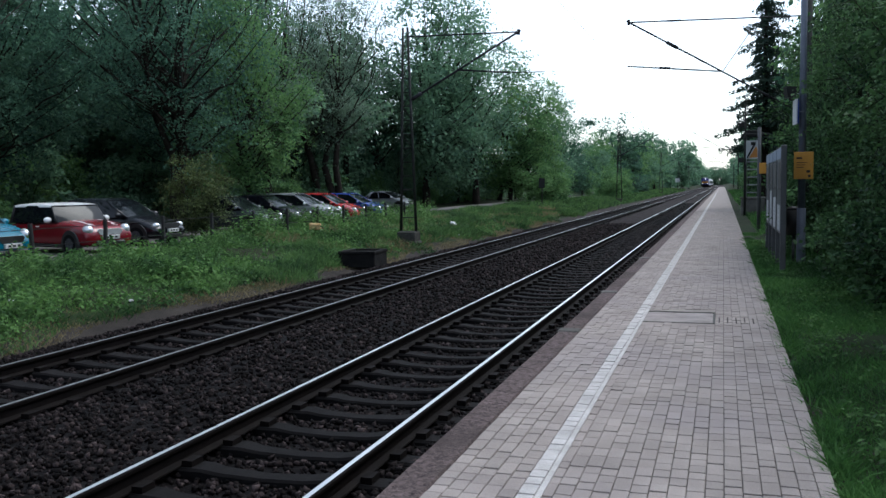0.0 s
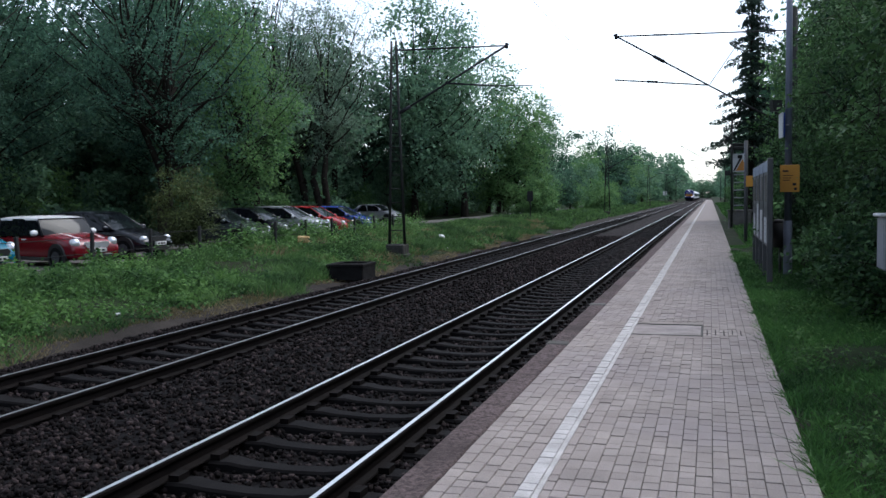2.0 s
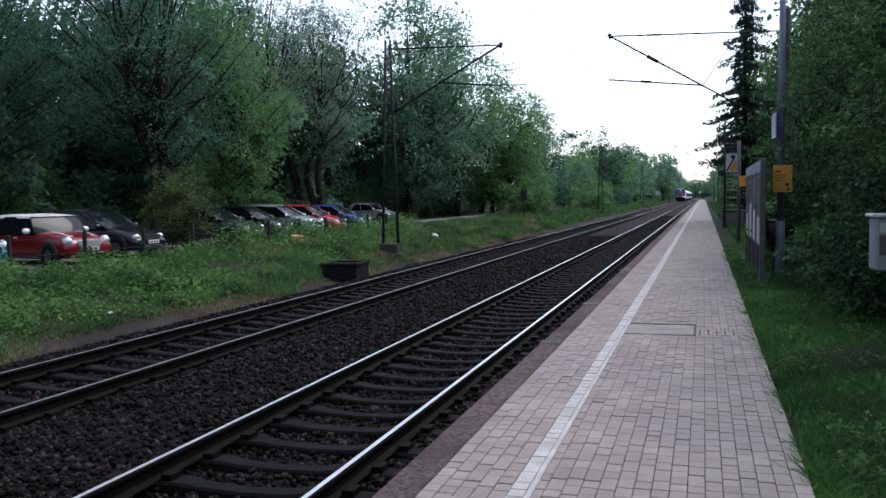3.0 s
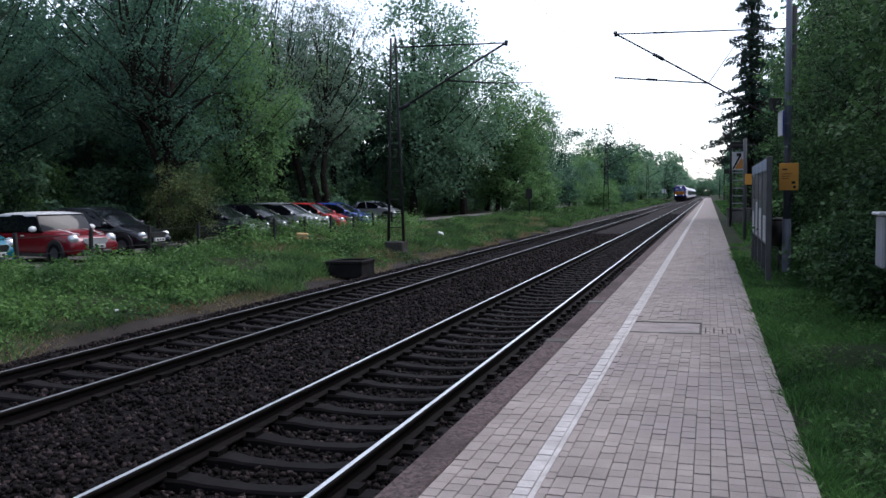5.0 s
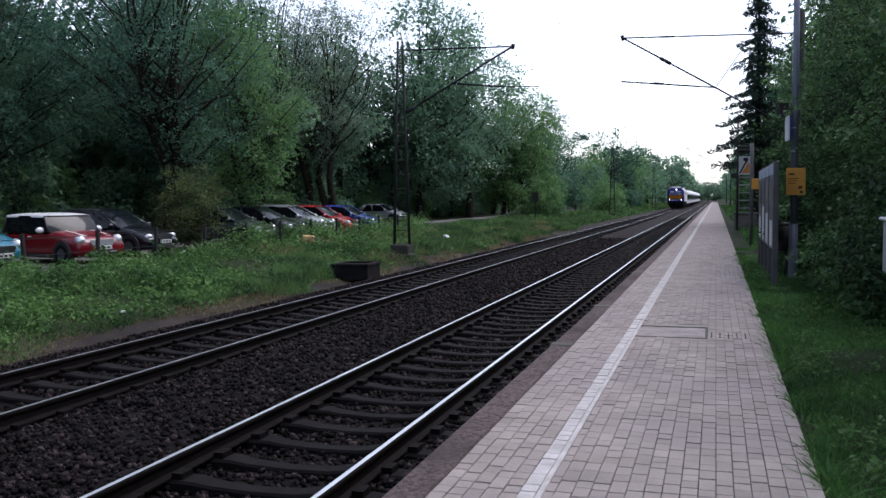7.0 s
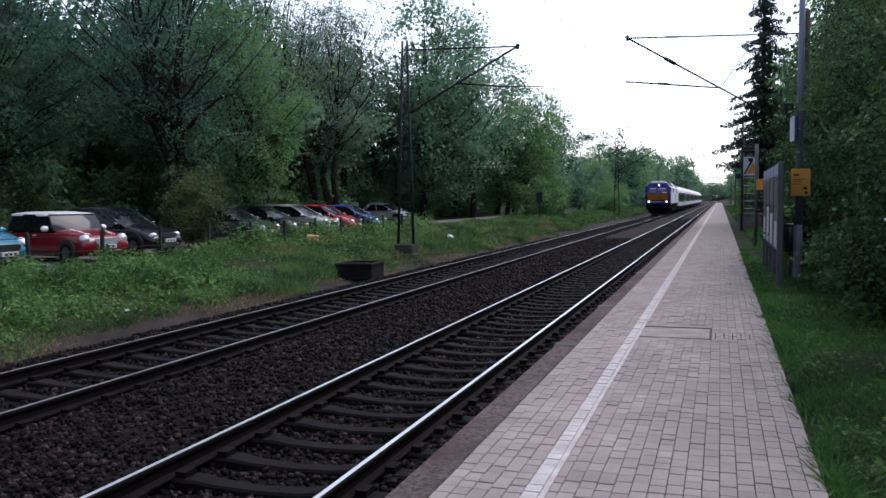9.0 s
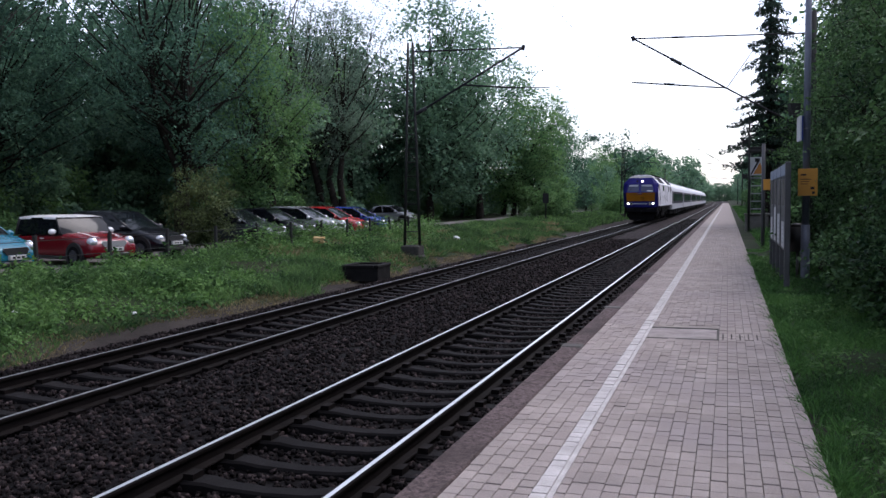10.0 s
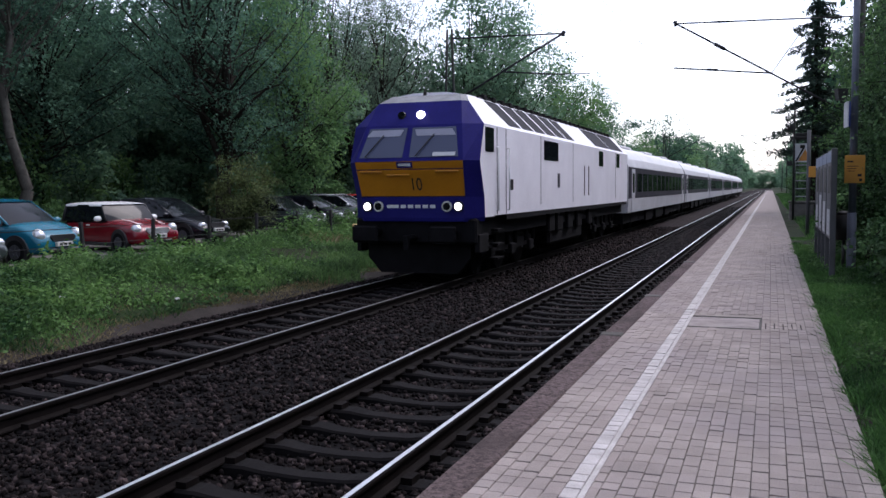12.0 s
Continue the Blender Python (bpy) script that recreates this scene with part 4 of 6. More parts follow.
    for q in range(9):
        f = q / 8
        row = []
        for u in (-1.04, -1.03, -0.9, -0.5, 0, 0.5, 0.9, 1.03, 1.04):
            v = max(-1, min(1, u))
            a, b = Vector(rear(1, v)), Vector(front(1, v))
            p = a.lerp(b, f * 1.04 - 0.02)
            p.y = u * wt
            p.z = zr - 0.015 + 0.075 * (1 - abs(2 * f - 1) ** 3) ** 0.5 * (1 - min(1, abs(u) / 1.03) ** 4) ** 0.5 + (0.02 if abs(u) < 1.035 else -0.03)
            row.append(tuple(p))
        rows.append(row)
    grid_part("roof", rows, roof_paint or paint, car)
    rad = 0.3 if style == "mini" else 0.315
    for sx in (0.165, 0.815):
        for sy in (-1, 1):
            bm = bmesh.new()
            tube(bm, (0, -0.1, 0), (0, 0.1, 0), rad, n=20)
            bmesh.ops.bevel(bm, geom=[e for e in bm.edges if abs(e.verts[0].co.y - e.verts[1].co.y) < 0.01], offset=0.03, segments=2, affect="EDGES")
            wheel = part("wheel", bm, RUBBER, car, "black tyre", at=pose(sx * L, sy * (hw - 0.085), rad, 0, 0, 0))
            bm = bmesh.new()
            tube(bm, (0, sy * 0.06, 0), (0, sy * 0.103, 0), rad * 0.6, rad * 0.56, n=18)
            for k in range(5):
                box(bm, -0.03, 0.03, -0.008, 0.008, 0.05, rad * 0.55, m=Matrix.Translation((0, sy * 0.106, 0)) @ Matrix.Rotation(k * 2 * math.pi / 5, 4, "Y"))
            part("rim", bm, BOARD_GREY, wheel, "grey alloy rim")
            bm = bmesh.new()
            tube(bm, (sx * L, sy * (hw - 0.16), rad + 0.02), (sx * L, sy * (hw + 0.004), rad + 0.02), rad * 1.2, n=24)
            part("wheel_arch", bm, BLACK, car, "black wheel arch")
    tall = {"mini": 0.135, "hatch": 0.1, "estate": 0.15}[style]
    for sy in (-1, 1):
        bm = bmesh.new()
        turn = Matrix.Rotation(radians(-28), 4, "Y") @ Matrix.Rotation(radians(sy * 28), 4, "Z")
        bmesh.ops.create_uvsphere(bm, u_segments=14, v_segments=8, radius=1.0, matrix=Matrix.Translation((L * 0.945, sy * hw * 0.7, nose_z - 0.12)) @ turn @ Matrix.Diagonal((0.14, 0.15, tall * 1.1, 1)))
        part("headlight", bm, CHROME, car, "clear headlight", smooth=True)
        bm = bmesh.new()
        bmesh.ops.create_uvsphere(bm, u_segments=12, v_segments=8, radius=1.0, matrix=Matrix.Translation((L * cowl - 0.28, sy * (hw + 0.08), belt + 0.06)) @ Matrix.Diagonal((0.075, 0.12, 0.085, 1)))
        part("wing_mirror", bm, roof_paint or paint, car, smooth=True)
        bm = bmesh.new()
        box(bm, L * 0.40, L * 0.44, sy * hw - 0.03, sy * hw + 0.012, 0.76, 0.79, 0.006)
        part("door_handle", bm, roof_paint or paint, car)
        bm = bmesh.new()
        box(bm, L * 0.24, L * 0.74, sy * hw * 0.975 - 0.02, sy * hw * 0.975 + 0.02, 0.2, 0.3, 0.015)
        part("side_skirt", bm, BLACK, car, "black lower skirt")
        bm = bmesh.new()
        bmesh.ops.create_uvsphere(bm, u_segments=10, v_segments=6, radius=1.0, matrix=Matrix.Translation((L * 0.975, sy * hw * 0.68, 0.4)) @ Matrix.Diagonal((0.04, 0.07, 0.06, 1)))
        part("fog_lamp", bm, CHROME, car, smooth=True)
        if style == "mini":
            bm = bmesh.new()
            for f0 in range(6):
                xa, xb = cowl + 0.03 + 0.038 * f0, cowl + 0.03 + 0.038 * (f0 + 1)
                za, zc = [float(np.interp(q, (cowl + 0.02, (cowl + 0.92) / 2, 0.92), (cowl_z, cowl_z * 0.55 + nose_z * 0.45 + 0.02, nose_z))) + 0.008 for q in (xa, xb)]
                prism(bm, [(xa * L, za - 0.06), (xb * L, zc - 0.06), (xb * L, zc), (xa * L, za)], "y", sy * 0.36 - 0.07, sy * 0.36 + 0.07)
            part("bonnet_stripe", bm, WHITE_P, car, "white bonnet stripe")
    bm = bmesh.new()
    prism(bm, [(-hw * 0.36, 0.54), (hw * 0.36, 0.54), (hw * 0.46, 0.64), (hw * 0.4, 0.7), (-hw * 0.4, 0.7), (-hw * 0.46, 0.64)], "x", L * 0.95, L * 0.994)
    part("grille", bm, CHROME if style == "mini" else BLACK, car, "chrome grille" if style == "mini" else "dark grille")
    bm = bmesh.new()
    box(bm, L * 0.95, L + 0.015, -hw * 0.55, hw * 0.55, 0.27, 0.38, 0.03)
    part("air_intake", bm, BLACK, car, "black lower air intake")
    bm = bmesh.new()
    box(bm, L * 0.985, L + 0.03, -0.26, 0.26, 0.42, 0.53, 0.008)
    plate = part("number_plate", bm, PLATE, car, "white plate with dark bars")
    for k in range(3):
        bm = bmesh.new()
        box(bm, L + 0.031, L + 0.034, -0.19 + 0.14 * k, -0.1 + 0.14 * k, 0.45, 0.5)
        part("plate_bar", bm, INK, plate)
    return car


GLASS_CAR = glass_mat("windscreen_glass", (0.006, 0.008, 0.01), 0.06, 0.2)


def car_paint(name, c, metal=0.0):
    return surface(name, tuple(v * 0.9 for v in c), c, 0.2, metal, scale=1.5, fine=25, bump=0.0, coat=0.1)


RED, WHITE_P, BLUE = car_paint("red_paint", (0.15, 0.004, 0.01)), car_paint("white_paint", (0.72, 0.72, 0.72)), car_paint("teal_blue_paint", (0.005, 0.115, 0.175), 0.05)
BLACK_P, SILVER, GREY = surface("black_paint", (0.003, 0.0035, 0.006), (0.005, 0.0055, 0.009), 0.22, scale=1.5, fine=25, bump=0.0), car_paint("silver_paint", (0.36, 0.37, 0.39), 0.3), car_paint("dark_grey_paint", (0.05, 0.06, 0.065), 0.4)
RED2, NAVY = car_paint("bright_red_paint", (0.3, 0.014, 0.016)), car_paint("blue_paint", (0.02, 0.045, 0.22), 0.1)


def parked(name, nose, y, label, length, height, width, *a, turn=0.0, **k):
    return build_car(name, pose(nose, y, PARK, 0, 0, turn) @ pose(-length, 0, 0), label, length, height, width, *a, **k)


parked("car", -16.05, 20.1, "small red hatchback with white roof and mirrors", 3.6, 1.41, 1.69, RED, WHITE_P, "mini", turn=-15)
parked("car", -15.95, 16.5, "teal-blue compact car parked nose to the fence", 3.7, 1.55, 1.7, BLUE, None, "estate")
parked("car", -15.5, 13.75, "dark car with clear headlights parked by the fence", 4.1, 1.45, 1.72, GREY)
parked("car", -16.6, 23.75, "black hatchback parked beside a bush", 4.1, 1.5, 1.74, BLACK_P)
parked("car", -17.4, 32.0, "dark grey hatchback parked behind tall weeds", 4.2, 1.48, 1.76, GREY)
parked("car", -17.5, 34.9, "grey compact car with pale windscreen", 3.9, 1.48, 1.7, BLACK_P)
parked("car", -17.3, 37.8, "silver estate car with a pale windscreen", 4.4, 1.52, 1.76, SILVER, None, "estate")
parked("car", -17.4, 41.0, "bright red hatchback parked behind weeds", 4.1, 1.48, 1.74, RED2)
parked("car", -17.3, 44.0, "blue hatchback parked behind weeds", 4.0, 1.45, 1.7, NAVY)
parked("car", -22.3, 62.0, "silver small hatchback parked across the row", 4.0, 1.42, 1.65, SILVER, turn=-10)


# ---- catenary masts and wires ----
def build_mast(x, y, side, height=7.95):
    """Lattice mast; side +1 carries its arm towards +x."""
    mast = thing("catenary_mast", pose(x, y, ground_z(x) - 0.02), "dark lattice steel catenary mast on a concrete footing", "catenary mast", "catenary masts")
    g = ground_z(x) - 0.02
    h = height - g
    bm = bmesh.new()
    box(bm, -0.36, 0.36, -0.34, 0.34, -0.4, 0.5, 0.04)
    box(bm, -0.41, 0.41, -0.39, 0.39, -0.4, 0.14, 0.04)
    part("footing", bm, FOOTING, mast, "stepped mossy concrete footing")
    wide = lambda z: 0.36 - 0.27 * z / h
    for sx in (-1, 1):
        bm = bmesh.new()
        tube(bm, (sx * wide(0) * 0.85, 0, 0.4), (sx * wide(h), 0, h), 0.055, 0.045, n=6)
        part("leg", bm, MAST_STEEL, mast)
    for k in range(14):
        z0, z1 = 0.5 + (h - 0.8) * k / 14, 0.5 + (h - 0.8) * (k + 1) / 14
        bm = bmesh.new()
        tube(bm, (-wide(z0), 0, z0), (wide(z0), 0, z0), 0.02, n=5)
        if k > 4:
            s = 1 if k % 2 else -1
            tube(bm, (-s * wide(z0), 0, z0), (s * wide(z1), 0, z1), 0.016, n=5)
        part("brace", bm, MAST_STEEL, mast)
    tip = Vector((side * 4.33, 0, 7.5 - g))
    foot = Vector((side * 0.12, 0, 5.22 - g))
    bm = bmesh.new()
    tube(bm, (side * 0.1, 0, 7.6 - g), tip, 0.034, 0.026, n=6)
    part("top_tube", bm, WIRE, mast)
    bm = bmesh.new()
    tube(bm, foot, tip + Vector((side * 0.08, 0, 0.05)), 0.04, n=8)
    tube(bm, foot.lerp(tip, 0.03), foot.lerp(tip, 0.12), 0.075, n=8)
    tube(bm, tip + Vector((0, 0, -0.1)), tip + Vector((0, 0, 0.09)), 0.06, n=6)
    part("cantilever", bm, WIRE, mast, "dark cantilever tube with insulator")
    bm = bmesh.new()
    tube(bm, foot.lerp(tip, 0.46), (side * 3.95, 0, 6.08 - g), 0.034, n=6)
    part("steady_arm", bm, WIRE, mast)
    bm = bmesh.new()
    tube(bm, (side * 3.95, 0, 6.08 - g), (side * 5.3, 0, 6.03 - g), 0.02, n=5)
    part("registration_arm", bm, WIRE, mast)
    return mast


for k in range(5):
    build_mast(-11.38, 31.2 + 70.8 * k, 1)


def build_right_mast(y, x=2.65):
    """Slim pole among the trees whose tube slopes up over the near track."""
    g = ground_z(x)
    mast = thing("catenary_mast", pose(x, y, g), "slim steel catenary pole among the trees with a sloping tube", "catenary mast", "catenary masts")
    bm = bmesh.new()
    tube(bm, (0, 0, -0.3), (0, 0, 8.1 - g), 0.11, 0.08, n=10)
    part("pole", bm, MAST_STEEL, mast)
    tip, foot = Vector((-3.15 - x, 0, 7.56 - g)), Vector((0, 0, 4.1 - g))
    bm = bmesh.new()
    tube(bm, foot, tip + Vector((-0.08, 0, 0.05)), 0.03, n=8)
    tube(bm, foot.lerp(tip, 0.72), foot.lerp(tip, 0.78), 0.06, n=8)
    tube(bm, tip + Vector((0.0, 0, -0.09)), tip + Vector((0, 0, 0.09)), 0.05, n=6)
    part("cantilever", bm, WIRE, mast, "dark sloping tube with insulator")
    bm = bmesh.new()
    tube(bm, tip, (0, 0, 7.38 - g), 0.026, n=5)
    tube(bm, tip.lerp(Vector((0, 0, 7.38 - g)), 0.22), tip.lerp(Vector((0, 0, 7.38 - g)), 0.3), 0.035, n=6)
    part("top_tube", bm, WIRE, mast)
    bm = bmesh.new()
    tube(bm, (-3.19 - x, 0, 6.06 - g), (-0.05 - x, 0, 5.72 - g), 0.028, n=6)
    tube(bm, (-2.1 - x, 0, 5.95 - g), (-1.75 - x, 0, 5.915 - g), 0.045, n=6)
    part("steady_arm", bm, WIRE, mast)
    bm = bmesh.new()
    tube(bm, (-0.03 - x, 0, 5.74 - g), (0.83 - x, 0, 7.0 - g), 0.016, n=4)
    part("stay", bm, WIRE, mast)


for k in range(4):
    build_right_mast(31.2 + 70.8 * k)


def build_wire(x, z, label, sag=0.0, clamp_at=None):
    bm = bmesh.new()
    spans = [(-39.6 + 70.8 * k, 31.2 + 70.8 * k) for k in range(6)]
    for a, b in spans:
        pts = [(x, a + (b - a) * i / 8, z - sag * (1 - (2 * i / 8 - 1) ** 2)) for i in range(9)]
        for p, q in zip(pts, pts[1:]):
            tube(bm, p, q, 0.004, n=4, caps=False)
        tube(bm, (x, b, z - 0.01), (x, b, 6.06), 0.006, n=4)
    ob = tagged(new("contact_wire"), label, "overhead wire", "overhead wires")
    part("wire", bm, STEEL, ob)
    if clamp_at:
        bm = bmesh.new()
        bmesh.ops.create_uvsphere(bm, u_segments=8, v_segments=6, radius=0.05, matrix=Matrix.Translation(clamp_at))
        part("clamp", bm, WIRE, ob, "small dark wire clamp")


build_wire(-7.15, 5.64, "thin pale contact wire over the far track", 0.0, (-7.15, 44.25, 5.64))
build_wire(-3.15, 5.64, "thin pale contact wire over the platform track")


# ---- fence along the car park ----
def build_fence():
    fence = thing("fence", pose(-15.75, 0, ground_z(-15.75)), "low fence of dark posts and thin wires by the car park", "fence")
    for k in range(-2, 11):
        bm = bmesh.new()
        box(bm, -0.045, 0.045, -0.045, 0.045, -0.3, 0.98, 0.012)
        part("post", bm, INK, fence, "dark square post", at=pose(0, 16.9 + 2.57 * k, 0, rng.normal() * 1.5, rng.normal() * 1.5, 0))
    for z in (0.42, 0.84):
        bm = bmesh.new()
        tube(bm, (-0.05, 11.0, z), (-0.05, 43.4, z), 0.01, n=5)
        part("rail_wire", bm, INK, fence)


build_fence()


# ---- things on the bank ----
def build_cable_box():
    ob = thing("cable_box", pose(-10.25, 24.1, -0.36, 0, 0, 4), "dark tarred concrete cable box beside the track", "concrete box")
    bm = bmesh.new()
    box(bm, -0.55, 0.55, -0.62, 0.62, 0, 0.44, 0.03)
    part("body", bm, CONCRETE_BLACK, ob)
    bm = bmesh.new()
    for x0, x1, y0, y1 in ((-0.57, -0.43, -0.64, 0.64), (0.43, 0.57, -0.64, 0.64), (-0.425, 0.425, -0.64, -0.5), (-0.425, 0.425, 0.5, 0.64)):
        box(bm, x0, x1, y0, y1, 0.4, 0.5, 0.02)
    part("rim", bm, CONCRETE_BLACK, ob, "raised dark rim round the sunken top")


def lump(bm, radius, squash, seed):
    bmesh.ops.create_icosphere(bm, subdivisions=2, radius=radius)
    for v in bm.verts:
        v.co *= 1 + 0.25 * noise.noise(v.co * (2.5 / radius * 0.5) + Vector((seed, 0, 0)))
        v.co.z *= squash


build_cable_box()
bm = bmesh.new()
lump(bm, 0.2, 0.8, 3)
stone = tagged(part("stone", bm, SIGN_WHITE, smooth=False, at=pose(-12.5, 40.6, ground_z(-12.5) + 0.12, 20, 30, 40)), "pale marker stone lying in the grass", "stone")
bm = bmesh.new()
box(bm, -0.14, 0.14, -0.24, 0.24, -0.1, 0.16, 0.05)
tagged(part("marker_block", bm, MARKER, at=pose(-15.2, 31.0, ground_z(-15.2) + 0.22, 4, 0, 112)), "pale yellow stone marker block among the weeds", "marker")
for k, (x, y) in enumerate(((-10.95, 14.2), (-10.9, 24.8), (-11.0, 36.5), (-12.2, 12.5))):
    bm = bmesh.new()
    lump(bm, 0.055, 0.5, 10 + k)
    tagged(part("litter", bm, SIGN_WHITE, at=pose(x, y, ground_z(x) + 0.1, 10, 0, 50 * k)), "crumpled piece of white paper litter", "litter", "litter on the bank")


def build_far_signal(x, y, z0, z1, w, mat, label):
    g = ground_z(x)
    ob = thing("track_sign", pose(x, y, g), label, "railway sign")
    bm = bmesh.new()
    tube(bm, (0, 0, -0.2), (0, 0, z1 - g), 0.05, n=8)
    part("post", bm, MAST_STEEL, ob)
    bm = bmesh.new()
    box(bm, -w / 2, w / 2, -0.09, -0.05, z0 - g, z1 - g, 0.02)
    part("panel", bm, mat, ob)


build_far_signal(-14, 70.1, 1.75, 2.55, 0.5, INK, "dark square sign on a post beside the line")
build_far_signal(-12, 250, 2.2, 3.3, 1.2, SIGN_WHITE, "white board on a post far down the line")


# ---- things on the platform ----
def text_mesh(body, size, extrude=0.002):
    cu = bpy.data.curves.new("lettering", "FONT")
    cu.body, cu.size, cu.extrude, cu.align_x, cu.align_y = body, size, extrude, "CENTER", "CENTER"
    ob = new("lettering", cu)
    me = bpy.data.meshes.new_from_object(ob.evaluated_get(bpy.context.evaluated_depsgraph_get()))
    bpy.data.objects.remove(ob)
    return me


def build_lamp_post():
    g = ground_z(1.54) - 0.02
    ob = thing("lamp_post", pose(1.47, 18.54, g), "blue-grey steel lamp post with signs and a loudspeaker", "lamp post")
    bm = bmesh.new()
    tube(bm, (0, 0, -0.3), (0, 0, 1.1), 0.085, n=16)
    tube(bm, (0, 0, 1.1), (0, 0, 7.0), 0.07, 0.055, n=16)
    part("pole", bm, POST_BLUE, ob)
    sign = thing("notice_sign", pose(0.02, -0.1, 2.3 - g), "bright yellow notice sign with small dark print", "sign")
    bm = bmesh.new()
    box(bm, -0.178, 0.178, -0.012, 0.012, -0.265, 0.265, 0.006)
    part("panel", bm, SIGN_YELLOW, sign)
    for x0, x1, z0, z1 in ((-0.13, -0.03, 0.13, 0.16), (-0.13, 0.06, 0.05, 0.062), (-0.13, 0.03, 0.005, 0.017), (-0.13, 0.0, -0.04, -0.028), (0.05, 0.12, -0.14, -0.09), (0.08, 0.13, -0.23, -0.18)):
        bm = bmesh.new()
        box(bm, x0, x1, -0.016, -0.012, z0, z1)
        part("print_bar", bm, INK, sign)
    bm = bmesh.new()
    box(bm, -0.1, 0.1, 0.012, 0.03, -0.03, 0.03)
    part("bracket", bm, STEEL, sign)
    sign.parent = None
    sign.matrix_basis = pose(1.49, 18.54 - 0.115, 2.3)
    flag = thing("platform_sign", pose(1.33, 18.4, 3.335, 0, 0, -84), "white and blue platform sign on the lamp post", "sign")
    bm = bmesh.new()
    box(bm, -0.2, 0.2, -0.02, 0.0, -0.24, 0.24, 0.006)
    part("panel", bm, SIGN_WHITE, flag, "white face")
    bm = bmesh.new()
    box(bm, -0.2, 0.2, 0.003, 0.03, -0.24, 0.24, 0.006)
    part("back_panel", bm, NAVY, flag, "dark blue back")
    bm = bmesh.new()
    tube(bm, (-0.05, 0.03, 0), (0.1, 0.12, 0), 0.015, n=6)
    part("bracket", bm, STEEL, flag)
    horn = thing("loudspeaker", pose(1.23, 18.5, 3.72, 0, 0, 15), "black horn loudspeaker on the lamp post", "loudspeaker")
    bm = bmesh.new()
    prism(bm, [(-0.07, -0.1), (0.07, -0.1), (0.1, 0.11), (-0.1, 0.12)], "y", -0.1, 0.1)
    part("horn", bm, BLACK, horn)
    bm = bmesh.new()
    tube(bm, (0.0, 0, -0.14), (0.22, 0.03, -0.14), 0.018, n=6)
    tube(bm, (0, 0, -0.15), (0, 0, -0.08), 0.02, n=6)
    part("bracket", bm, BLACK, horn)
    bin_ = thing("litter_bin", pose(1.36, 18.95, g), "dark rounded litter bin behind the lamp post", "bin")
    bm = bmesh.new()
    tube(bm, (0, 0, 0.55), (0, 0, 1.05), 0.15, 0.17, n=14)
    tube(bm, (0, 0, 1.05), (0, 0, 1.12), 0.17, 0.09, n=14)
    part("bucket", bm, BLACK, bin_)
    bm = bmesh.new()
    tube(bm, (0.0, 0.0, -0.1), (0.0, 0.0, 0.56), 0.03, n=8)
    part("stand", bm, BLACK, bin_)


build_lamp_post()


def build_board():
    g = ground_z(1.1)
    ob = thing("timetable_board", pose(1.05, 17.1, g), "long grey timetable board with posters on dark posts", "notice board")
    n, w = 4, 1.42
    for k in range(n + 1):
        bm = bmesh.new()
        box(bm, -0.05, 0.05, -0.05, 0.05, -0.3, 2.3, 0.012)
        part("post", bm, BOARD_GREY, ob, at=pose(0, k * w, 0))
    for k in range(n):
        y0, y1 = k * w + 0.055, (k + 1) * w - 0.055
        bm = bmesh.new()
        box(bm, -0.04, 0.04, y0, y1, 0.66, 2.28, 0.01)
        case = part("display_case", bm, BOARD_GREY, ob, "dark grey display case")
        bm = bmesh.new()
        box(bm, -0.052, -0.042, y0 + 0.03, y1 - 0.03, 2.06, 2.26, 0.003)
        part("header_strip", bm, PAPER_BLUE, case, "pale blue header strip")
        bm = bmesh.new()
        box(bm, -0.052, -0.042, y0 + 0.22, y1 - 0.4, 0.72, 1.32 + 0.12 * ((k * 7) % 3 - 1), 0.002)
        part("poster", bm, PAPER, case, "white printed timetable sheet")
        for i in range(5):
            bm = bmesh.new()
            box(bm, -0.055, -0.0525, y0 + 0.3, y1 - 0.55 - 0.05 * (i % 3), 0.8 + 0.08 * i, 0.815 + 0.08 * i)
            part("print_bar", bm, BOX_GREY, case)
        bm = bmesh.new()
        box(bm, -0.05, -0.042, y0 + 0.12, y1 - 0.5, 1.5, 2.0, 0.002)
        part("poster", bm, CONCRETE, case, "faded grey poster")


build_board()


